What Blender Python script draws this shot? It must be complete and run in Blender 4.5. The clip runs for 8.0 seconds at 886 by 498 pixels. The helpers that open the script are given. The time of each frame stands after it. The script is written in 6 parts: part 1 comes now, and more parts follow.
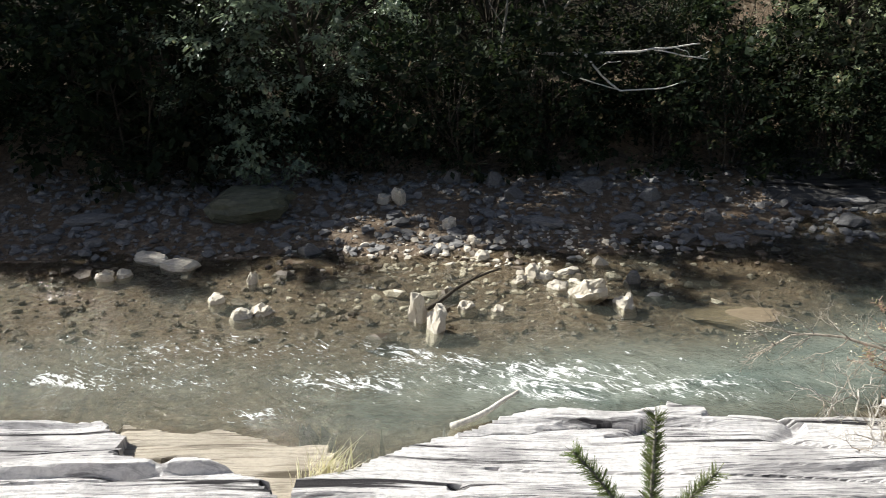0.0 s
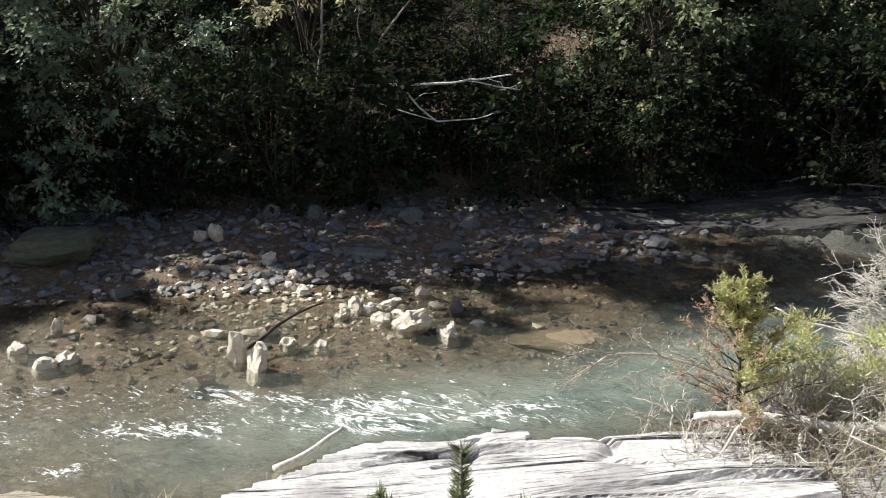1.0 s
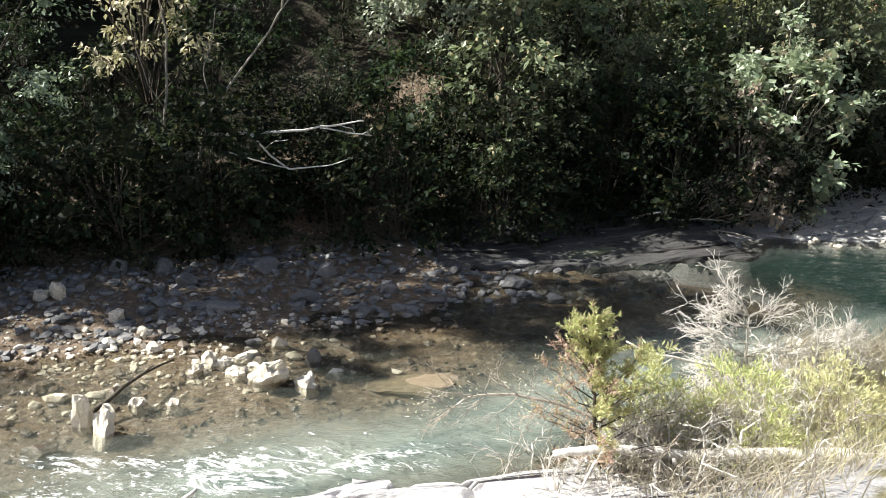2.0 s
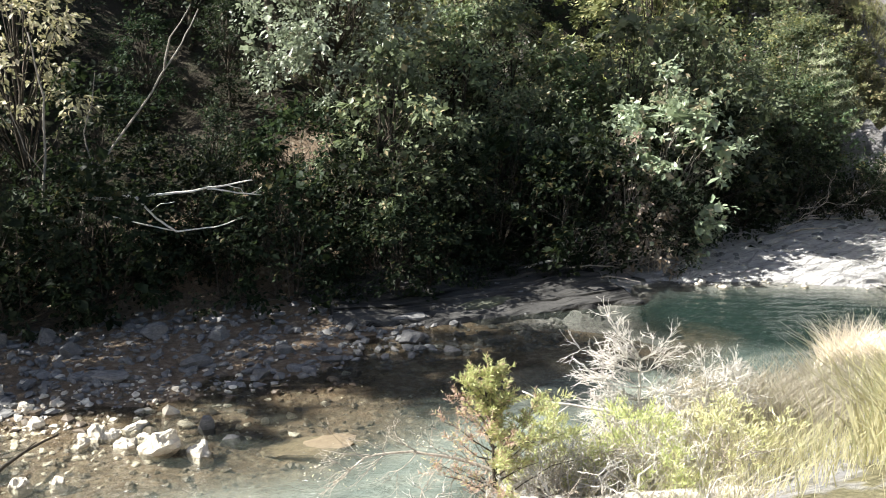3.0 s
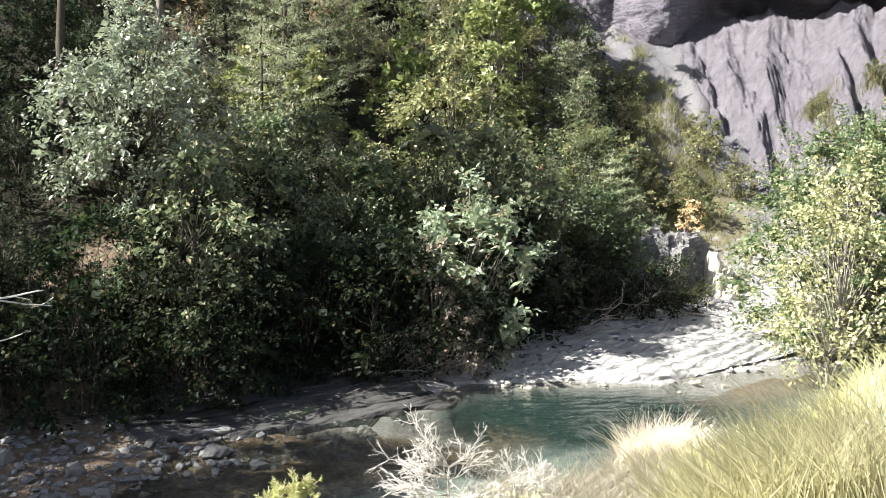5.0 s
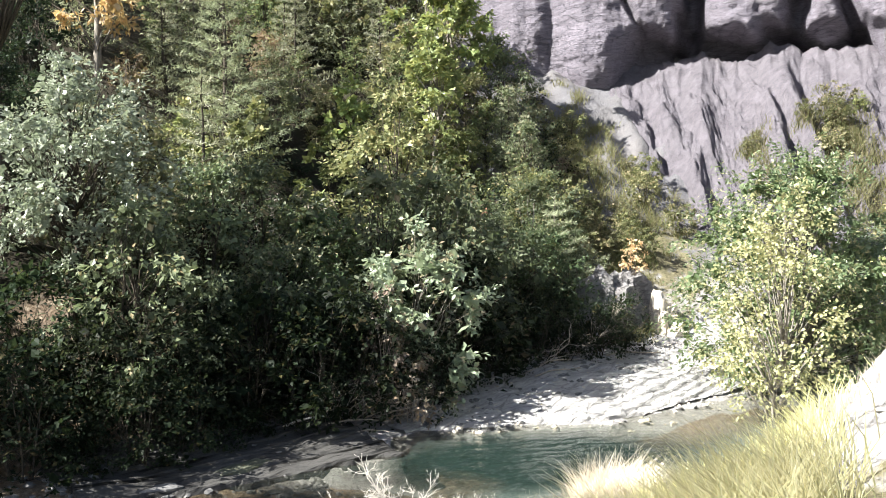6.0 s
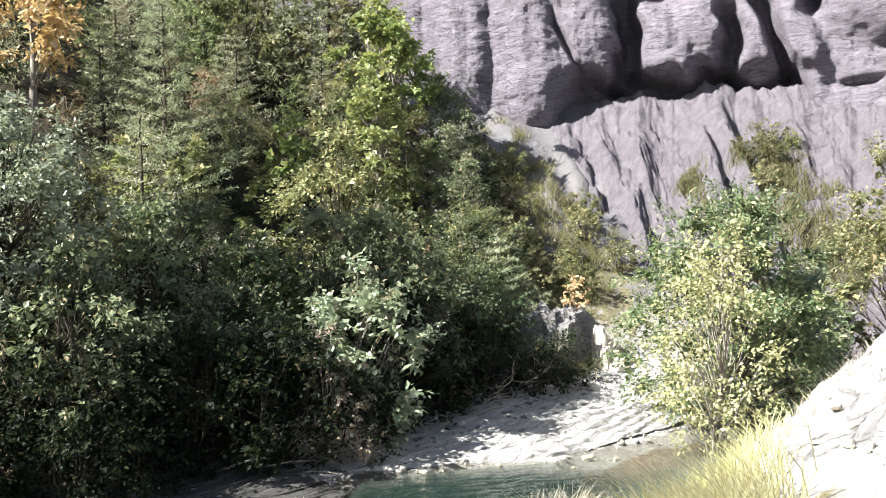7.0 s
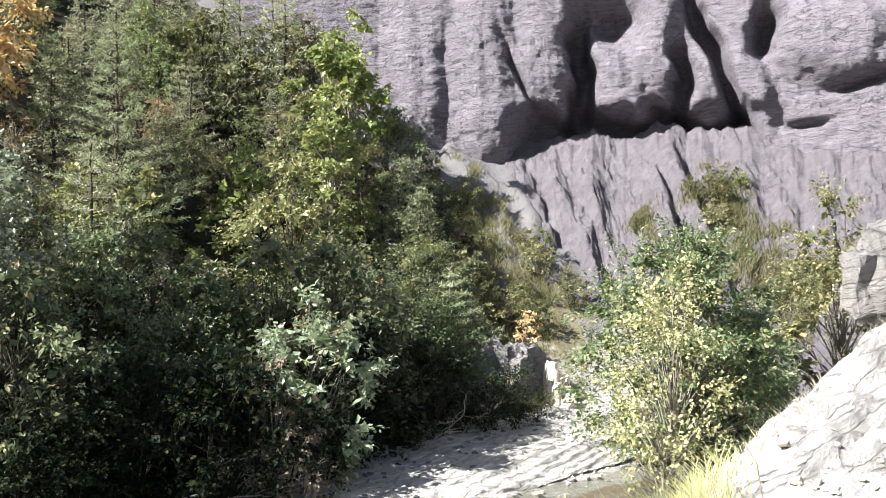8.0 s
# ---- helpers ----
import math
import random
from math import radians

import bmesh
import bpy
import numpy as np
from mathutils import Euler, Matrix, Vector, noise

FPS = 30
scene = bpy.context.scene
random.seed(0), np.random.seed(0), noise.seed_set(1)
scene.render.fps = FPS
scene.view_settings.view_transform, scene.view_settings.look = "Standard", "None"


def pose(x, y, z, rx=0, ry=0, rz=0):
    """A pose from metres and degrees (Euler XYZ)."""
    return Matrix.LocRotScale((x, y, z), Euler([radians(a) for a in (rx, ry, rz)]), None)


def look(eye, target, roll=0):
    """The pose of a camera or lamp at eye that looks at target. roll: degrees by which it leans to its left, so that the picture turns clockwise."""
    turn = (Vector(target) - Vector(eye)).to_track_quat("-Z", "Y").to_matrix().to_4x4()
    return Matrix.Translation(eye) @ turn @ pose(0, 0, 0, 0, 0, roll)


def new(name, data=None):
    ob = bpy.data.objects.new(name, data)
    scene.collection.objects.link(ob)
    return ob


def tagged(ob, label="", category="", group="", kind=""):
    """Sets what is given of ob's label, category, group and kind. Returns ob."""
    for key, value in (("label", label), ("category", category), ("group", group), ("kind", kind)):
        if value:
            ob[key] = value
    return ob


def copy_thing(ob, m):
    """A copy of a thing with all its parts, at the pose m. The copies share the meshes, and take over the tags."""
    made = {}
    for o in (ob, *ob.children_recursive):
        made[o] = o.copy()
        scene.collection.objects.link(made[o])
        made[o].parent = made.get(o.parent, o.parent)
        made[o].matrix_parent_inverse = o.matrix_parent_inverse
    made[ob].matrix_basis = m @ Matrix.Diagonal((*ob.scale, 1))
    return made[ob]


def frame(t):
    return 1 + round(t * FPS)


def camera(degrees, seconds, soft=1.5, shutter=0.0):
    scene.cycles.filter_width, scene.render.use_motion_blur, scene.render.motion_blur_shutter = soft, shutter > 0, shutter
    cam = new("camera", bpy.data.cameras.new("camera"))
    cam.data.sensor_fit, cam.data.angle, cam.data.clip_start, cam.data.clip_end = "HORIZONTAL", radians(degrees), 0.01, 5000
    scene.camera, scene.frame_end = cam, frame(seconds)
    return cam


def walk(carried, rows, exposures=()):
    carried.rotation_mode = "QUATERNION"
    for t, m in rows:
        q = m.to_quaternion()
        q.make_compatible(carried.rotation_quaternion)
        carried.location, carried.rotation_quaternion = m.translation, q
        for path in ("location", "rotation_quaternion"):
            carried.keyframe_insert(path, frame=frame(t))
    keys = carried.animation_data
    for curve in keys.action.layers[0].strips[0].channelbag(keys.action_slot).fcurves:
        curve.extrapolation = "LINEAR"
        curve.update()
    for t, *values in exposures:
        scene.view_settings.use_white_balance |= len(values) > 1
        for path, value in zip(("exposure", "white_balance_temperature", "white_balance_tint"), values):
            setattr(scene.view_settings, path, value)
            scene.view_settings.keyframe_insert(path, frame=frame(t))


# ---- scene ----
cam = camera(48.2, 8.0, soft=0.9, shutter=0.15)
PATH = [
    (0, (0.000, 0.000, 5.000), (0.000, 1.870, 4.291), -0.99),
    (0.5, (0.063, 0.082, 4.961), (0.239, 1.955, 4.284), -0.42),
    (1, (0.115, 0.140, 4.936), (0.459, 2.001, 4.288), 0.45),
    (1.5, (0.170, 0.181, 4.912), (0.676, 2.017, 4.302), 1.15),
    (1.7, (0.193, 0.190, 4.912), (0.7485, 2.0185, 4.3217), 1.01),
    (2.8, (0.298, 0.207, 4.920), (1.0692, 1.9918, 4.4497), -0.07),
    (3, (0.311, 0.215, 4.925), (1.128, 1.984, 4.473), -0.13),
    (3.5, (0.333, 0.238, 4.943), (1.259, 1.964, 4.542), 0.27),
    (4, (0.359, 0.240, 4.945), (1.384, 1.921, 4.593), 0.56),
    (4.5, (0.389, 0.223, 4.967), (1.486, 1.868, 4.667), 0.32),
    (4.7, (0.389, 0.218, 4.976), (1.5117, 1.8497, 4.6969), 0.79),
    (5.8, (0.390, 0.211, 4.993), (1.6287, 1.7724, 4.8253), -0.48),
    (6, (0.390, 0.206, 4.996), (1.641, 1.759, 4.842), -0.47),
    (6.5, (0.391, 0.189, 5.009), (1.687, 1.709, 4.897), -0.42),
    (7, (0.409, 0.190, 5.027), (1.750, 1.672, 4.945), -0.69),
    (7.5, (0.439, 0.202, 5.033), (1.828, 1.641, 4.988), 0.06),
    (8, (0.432, 0.213, 5.010), (1.842, 1.631, 4.997), 0.20),
]
EXPOSURES = [(0, 0.54), (0.5, 0.42), (1.0, 0.62), (1.5, 0.96), (3.5, 1.50), (4.5, 1.58), (6.5, 1.72), (8, 1.48)]
walk(cam, [(t, look(eye, target, roll)) for t, eye, target, roll in PATH], EXPOSURES)

# ---- sky and sun: high sun ahead and to the left, over the wooded slope ----
SUN_AZ, SUN_EL = -69.0, 41.0
world = bpy.data.worlds.new("sky")
scene.world = world
world.use_nodes = True
wn = world.node_tree.nodes
sky = wn.new("ShaderNodeTexSky")
sky.sky_type, sky.sun_disc = "NISHITA", False
sky.dust_density, sky.ozone_density = 2.0, 1.0
sky.sun_elevation, sky.sun_rotation = radians(SUN_EL), radians(SUN_AZ)
wn["Background"].inputs[1].default_value = 0.052
world.node_tree.links.new(sky.outputs[0], wn["Background"].inputs[0])
sun = new("sun", bpy.data.lights.new("sun", "SUN"))
sun.data.energy, sun.data.angle, sun.data.color = 5.8, radians(0.6), (1.0, 0.985, 0.93)
SUN_DIR = Vector((math.sin(radians(SUN_AZ)) * math.cos(radians(SUN_EL)), math.cos(radians(SUN_AZ)) * math.cos(radians(SUN_EL)), math.sin(radians(SUN_EL))))
sun.matrix_world = look(SUN_DIR * 60, (0, 0, 0))


# ---- materials ----
class Nodes:
    """A small helper round one material's node tree."""

    def __init__(self, name):
        self.mat = bpy.data.materials.new(name)
        self.mat.use_nodes = True
        self.tree = self.mat.node_tree
        self.bsdf = self.tree.nodes["Principled BSDF"]
        self.out = self.tree.nodes["Material Output"]

    def node(self, kind, **values):
        made = self.tree.nodes.new("ShaderNode" + kind)
        for key, value in values.items():
            made.inputs[key.replace("_", " ")].default_value = value
        return made

    def link(self, a, b):
        self.tree.links.new(a, b)

    def coords(self, scale=(1, 1, 1), turn=(0, 0, 0), space="Object"):
        tc, mp = self.node("TexCoord"), self.node("Mapping")
        mp.inputs["Scale"].default_value, mp.inputs["Rotation"].default_value = scale, turn
        self.link(tc.outputs[space], mp.inputs["Vector"])
        return mp.outputs[0]

    def world(self, scale=(1, 1, 1), turn=0.0):
        g, mp = self.node("NewGeometry"), self.node("Mapping")
        mp.inputs["Scale"].default_value = scale
        place = g.outputs["Position"]
        if turn:
            swing = self.node("Mapping")
            swing.inputs["Rotation"].default_value = (0, 0, radians(turn))
            self.link(place, swing.inputs["Vector"])
            place = swing.outputs[0]
        self.link(place, mp.inputs["Vector"])
        return mp.outputs[0]

    def noise(self, vector, scale, detail=5.0, rough=0.6, distort=0.0):
        n = self.node("TexNoise", Scale=scale, Detail=detail, Roughness=rough, Distortion=distort)
        self.link(vector, n.inputs["Vector"])
        return n.outputs[0]

    def ramp(self, value, stops):
        r = self.node("ValToRGB")
        e = r.color_ramp.elements
        while len(e) < len(stops):
            e.new(0.5)
        for s, (p, c) in zip(e, stops):
            s.position, s.color = p, (*c, 1) if len(c) == 3 else c
        self.link(value, r.inputs[0])
        return r.outputs[0]

    def mask(self, value, low, high):
        m = self.node("MapRange")
        m.inputs["From Min"].default_value, m.inputs["From Max"].default_value = low, high
        self.link(value, m.inputs["Value"])
        return m.outputs[0]

    def mix(self, fac, a, b, mode="MIX"):
        m = self.node("Mix")
        m.data_type, m.blend_type = "RGBA", mode
        for value, socket in ((fac, m.inputs[0]), (a, m.inputs[6]), (b, m.inputs[7])):
            if isinstance(value, (int, float)):
                socket.default_value = value
            elif isinstance(value, tuple):
                socket.default_value = (*value, 1)
            else:
                self.link(value, socket)
        return m.outputs[2]

    def math(self, op, a, b=0.0):
        m = self.node("Math")
        m.operation = op
        for value, socket in ((a, m.inputs[0]), (b, m.inputs[1])):
            if isinstance(value, (int, float)):
                socket.default_value = value
            else:
                self.link(value, socket)
        return m.outputs[0]

    def attr(self, name):
        a = self.node("Attribute")
        a.attribute_name = name
        return a.outputs["Fac"]

    def bump(self, height, strength, distance):
        b = self.node("Bump", Strength=strength, Distance=distance)
        self.link(height, b.inputs["Height"])
        self.link(b.outputs[0], self.bsdf.inputs["Normal"])
        return b.outputs[0]

    def done(self, color, rough=0.8, spec=0.3):
        if isinstance(color, tuple):
            self.bsdf.inputs["Base Color"].default_value = (*color, 1)
        else:
            self.link(color, self.bsdf.inputs["Base Color"])
        if isinstance(rough, (int, float)):
            self.bsdf.inputs["Roughness"].default_value = rough
        else:
            self.link(rough, self.bsdf.inputs["Roughness"])
        self.bsdf.inputs["Specular IOR Level"].default_value = spec
        return self.mat


def leaf_material(name, dark, light, glow, rough=0.42, shine=0.5, autumn=None, share=0.0, thin=0.30, vary=1.0):
    """Leaves: each its own shade; thin, so that light comes through them."""
    n = Nodes(name)
    geo = n.node("NewGeometry")
    info = n.node("ObjectInfo")
    shade = n.mix(n.math("POWER", geo.outputs["Random Per Island"], 1.4), dark, light)
    big = n.noise(n.coords(), 0.9, 3)
    shade = n.mix(n.math("MULTIPLY", n.mask(big, 0.35, 0.75), 0.45), shade, light)
    if autumn:
        pick = n.math("GREATER_THAN", n.math("ADD", geo.outputs["Random Per Island"], n.math("MULTIPLY", n.math("SUBTRACT", big, 0.5), 0.9)), 1 - share)
        shade = n.mix(pick, shade, autumn)
    shade = n.mix(n.math("MULTIPLY", info.outputs["Random"], 0.25), shade, dark)
    hue = n.node("HueSaturation")
    other = n.math("FRACT", n.math("MULTIPLY", info.outputs["Random"], 7.3))
    n.link(n.math("ADD", 0.474, n.math("MULTIPLY", info.outputs["Random"], 0.055)), hue.inputs["Hue"])
    n.link(n.math("ADD", 1 - 0.38 * vary, n.math("MULTIPLY", other, 0.85 * vary)), hue.inputs["Value"])
    n.link(n.math("ADD", 0.80, n.math("MULTIPLY", info.outputs["Random"], 0.3)), hue.inputs["Saturation"])
    n.link(shade, hue.inputs["Color"])
    shade = hue.outputs[0]
    n.done(shade, rough, shine)
    trans = n.node("BsdfTranslucent")
    n.link(n.mix(0.5, shade, glow), trans.inputs[0])
    both = n.node("MixShader")
    both.inputs[0].default_value = thin
    n.link(n.bsdf.outputs[0], both.inputs[1])
    n.link(trans.outputs[0], both.inputs[2])
    n.link(both.outputs[0], n.out.inputs[0])
    return n.mat


def bark_material(name, dark, light, stretch=6.0):
    n = Nodes(name)
    v = n.coords((stretch * 3, stretch * 3, stretch * 0.7))
    grain = n.noise(v, 2.0, 6, 0.65)
    blot = n.noise(n.coords(), 3.0, 3)
    c = n.mix(n.mask(grain, 0.3, 0.72), dark, light)
    c = n.mix(n.math("MULTIPLY", n.mask(blot, 0.5, 0.8), 0.5), c, light)
    n.bump(grain, 0.6, 0.02)
    return n.done(c, 0.85, 0.2)


def stone_material(name, dark, light, tint, wet=0.0):
    n = Nodes(name)
    info = n.node("ObjectInfo")
    v = n.coords()
    fine, big = n.noise(v, 9.0, 8, 0.7), n.noise(v, 1.7, 4)
    c = n.mix(n.mask(fine, 0.3, 0.7), dark, light)
    c = n.mix(n.math("MULTIPLY", n.mask(big, 0.4, 0.75), 0.6), c, tint)
    c = n.mix(n.math("MULTIPLY", info.outputs["Random"], 0.7), c, dark)
    veins = n.noise(n.coords((1, 1, 7), (0.5, 0.3, 0)), 3.0, 4)
    c = n.mix(n.math("MULTIPLY", n.mask(veins, 0.55, 0.66), 0.35), c, light)
    n.bump(fine, 0.5, 0.03)
    return n.done(c, 0.75 - 0.4 * wet, 0.3 + 0.2 * wet)


LEAF_ALDER = leaf_material("alder leaves", (0.055, 0.072, 0.052), (0.40, 0.48, 0.33), (0.44, 0.53, 0.31), 0.34, 0.6, (0.20, 0.19, 0.10), 0.04, vary=0.0)
LEAF_WOOD = leaf_material("wood leaves", (0.022, 0.034, 0.017), (0.19, 0.235, 0.12), (0.28, 0.35, 0.15), 0.45, 0.35, (0.24, 0.20, 0.09), 0.07)
# Nearly black: the wood's deep shade is put into these leaves.
LEAF_SHADED = leaf_material("forest leaves with shade in the colour", (0.008, 0.013, 0.007), (0.034, 0.046, 0.024), (0.07, 0.10, 0.035), 0.55, 0.12, (0.10, 0.08, 0.04), 0.05)
LEAF_WILLOW = leaf_material("willow leaves", (0.05, 0.095, 0.04), (0.21, 0.29, 0.125), (0.32, 0.42, 0.16), 0.38, 0.5, (0.48, 0.45, 0.22), 0.14, vary=0.0)
LEAF_HAZEL = leaf_material("hazel leaves", (0.14, 0.19, 0.115), (0.46, 0.53, 0.36), (0.52, 0.60, 0.34), 0.34, 0.6, (0.46, 0.36, 0.25), 0.10, vary=0.0)
LEAF_YELLOW = leaf_material("yellowing leaves", (0.24, 0.25, 0.11), (0.52, 0.51, 0.27), (0.48, 0.46, 0.20), 0.5, 0.4, (0.62, 0.56, 0.32), 0.2, vary=0.0)
LEAF_BROWN = leaf_material("withered brown leaves", (0.12, 0.085, 0.05), (0.34, 0.26, 0.165), (0.34, 0.24, 0.12), 0.55, 0.3, (0.30, 0.29, 0.12), 0.25)
LEAF_DRY = leaf_material("pale dry leaves", (0.24, 0.19, 0.13), (0.60, 0.52, 0.40), (0.55, 0.46, 0.32), 0.6, 0.25, (0.36, 0.26, 0.15), 0.2)
LEAF_RUSSET = leaf_material("russet needles", (0.30, 0.19, 0.13), (0.60, 0.44, 0.33), (0.55, 0.36, 0.22), 0.55, 0.3, (0.48, 0.46, 0.20), 0.3, vary=0.0)
LEAF_BROOM = leaf_material("pale broom shoots", (0.36, 0.37, 0.15), (0.76, 0.76, 0.42), (0.72, 0.72, 0.34), 0.5, 0.35, (0.74, 0.66, 0.40), 0.25, vary=0.0)
# Beech leaves darkened: shade of the left wood put into the colour.
LEAF_SHADED_BEECH = leaf_material("beech leaves with shade in the colour", (0.006, 0.011, 0.006), (0.038, 0.056, 0.028), (0.06, 0.09, 0.035), 0.5, 0.15, (0.06, 0.05, 0.025), 0.04)
LEAF_SLOPE = leaf_material("dusty green leaves", (0.03, 0.044, 0.02), (0.25, 0.29, 0.14), (0.38, 0.42, 0.19), 0.5, 0.3, (0.38, 0.33, 0.16), 0.12)
LEAF_ORANGE = leaf_material("orange leaves", (0.46, 0.33, 0.12), (0.72, 0.56, 0.24), (0.70, 0.52, 0.16), 0.5, 0.4)
LEAF_LIME = leaf_material("lime green leaves", (0.13, 0.165, 0.065), (0.36, 0.395, 0.17), (0.50, 0.53, 0.18), 0.45, 0.4, (0.48, 0.45, 0.18), 0.2)
LEAF_OLIVE = leaf_material("olive leaves", (0.035, 0.046, 0.018), (0.30, 0.31, 0.14), (0.42, 0.43, 0.18), 0.45, 0.4, (0.36, 0.30, 0.15), 0.16)
LEAF_RED = leaf_material("rusty leaves", (0.20, 0.09, 0.05), (0.42, 0.22, 0.13), (0.42, 0.18, 0.08), 0.5, 0.4)
NEEDLES = leaf_material("pine needles", (0.06, 0.075, 0.045), (0.46, 0.48, 0.31), (0.48, 0.50, 0.25), 0.5, 0.35)
NEEDLES_FRESH = leaf_material("fresh conifer needles", (0.24, 0.30, 0.08), (0.62, 0.68, 0.26), (0.68, 0.72, 0.25), 0.5, 0.35, (0.42, 0.28, 0.18), 0.25, vary=0.0)
SHOOT = leaf_material("shoot needles", (0.07, 0.10, 0.04), (0.24, 0.28, 0.11), (0.38, 0.44, 0.14), 0.45, 0.35)
STRAW = leaf_material("dry straw", (0.36, 0.31, 0.23), (0.88, 0.82, 0.69), (0.76, 0.69, 0.54), 0.6, 0.25, (0.46, 0.43, 0.25), 0.15, 0.35)
GRASS = leaf_material("golden grass", (0.46, 0.41, 0.22), (0.94, 0.89, 0.66), (0.90, 0.82, 0.50), 0.55, 0.25, (0.50, 0.51, 0.30), 0.2, 0.5)
HILL_GRASS = leaf_material("withered hill grass", (0.13, 0.125, 0.055), (0.34, 0.31, 0.16), (0.36, 0.33, 0.14), 0.6, 0.25, (0.16, 0.19, 0.07), 0.3)
BARK = bark_material("dark bark", (0.03, 0.024, 0.018), (0.10, 0.085, 0.065))
BARK_PALE = bark_material("pale bark", (0.14, 0.125, 0.10), (0.34, 0.31, 0.27))
DEADWOOD = bark_material("bleached dead wood", (0.42, 0.385, 0.34), (0.80, 0.76, 0.70))
TWIG = bark_material("dry twigs", (0.24, 0.205, 0.16), (0.54, 0.48, 0.41))
STONE_PALE = stone_material("pale limestone", (0.46, 0.41, 0.33), (0.82, 0.77, 0.68), (0.58, 0.50, 0.38))
STONE_GREY = stone_material("grey marl stone", (0.085, 0.083, 0.082), (0.31, 0.305, 0.30), (0.17, 0.16, 0.145))
STONE_WET = stone_material("wet brown stone", (0.07, 0.055, 0.04), (0.19, 0.15, 0.11), (0.16, 0.11, 0.07), 0.7)

STONE_MOSS = stone_material("mossy stone", (0.05, 0.055, 0.04), (0.15, 0.15, 0.11), (0.09, 0.10, 0.05), 0.3)
STONE_OCHRE = stone_material("ochre stone", (0.15, 0.115, 0.075), (0.36, 0.295, 0.20), (0.25, 0.195, 0.12), 0.4)


def ground_material():
    """Marl, leaf litter and the river's brown bed, laid by what the ground is made of at each place."""
    n = Nodes("ground")
    v = n.world()
    fine, mid, big = n.noise(v, 14, 8, 0.7), n.noise(v, 2.2, 6), n.noise(v, 0.35, 4)
    marl = n.mix(n.mask(fine, 0.3, 0.7), (0.22, 0.215, 0.22), (0.44, 0.43, 0.43))
    marl = n.mix(n.math("MULTIPLY", n.mask(mid, 0.45, 0.7), 0.5), marl, (0.33, 0.31, 0.295))
    # Leaf litter, made nearly black: shade under the trees is in its colour.
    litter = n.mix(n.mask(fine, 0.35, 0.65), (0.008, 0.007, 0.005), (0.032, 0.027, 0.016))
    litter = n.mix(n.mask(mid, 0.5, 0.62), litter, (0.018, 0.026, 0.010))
    turf = n.mix(n.mask(fine, 0.3, 0.7), (0.08, 0.075, 0.04), (0.24, 0.215, 0.13))
    bed = n.mix(n.mask(fine, 0.35, 0.65), (0.085, 0.062, 0.043), (0.26, 0.195, 0.135))
    bed = n.mix(n.mask(mid, 0.45, 0.7), bed, (0.21, 0.145, 0.095))
    spots = n.node("TexVoronoi", Scale=7.0)
    n.link(v, spots.inputs["Vector"])
    bed = n.mix(n.mask(spots.outputs["Distance"], 0.10, 0.45), (0.34, 0.28, 0.21), bed)
    edge = n.math("MULTIPLY", n.math("SUBTRACT", mid, 0.5), 0.7)
    scree = n.mix(n.mask(fine, 0.3, 0.7), (0.10, 0.097, 0.105), (0.21, 0.205, 0.215))
    marl = n.mix(n.mask(n.math("ADD", n.attr("scree"), edge), 0.3, 0.7), marl, scree)
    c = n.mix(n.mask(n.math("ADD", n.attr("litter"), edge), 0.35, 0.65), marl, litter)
    c = n.mix(n.mask(n.math("ADD", n.attr("turf"), n.math("MULTIPLY", n.math("SUBTRACT", mid, 0.5), 1.6)), 0.4, 0.7), c, turf)
    c = n.mix(n.mask(n.math("ADD", n.attr("bed"), n.math("MULTIPLY", edge, 0.4)), 0.35, 0.65), c, bed)
    c = n.mix(n.math("MULTIPLY", n.mask(big, 0.4, 0.7), 0.25), c, (0.20, 0.17, 0.13))
    height = n.math("ADD", n.math("MULTIPLY", fine, 0.5), mid)
    n.bump(height, 0.9, 0.12)
    return n.done(c, n.mix(n.attr("bed"), (0.9, 0.9, 0.9), (0.45, 0.45, 0.45)), 0.15)


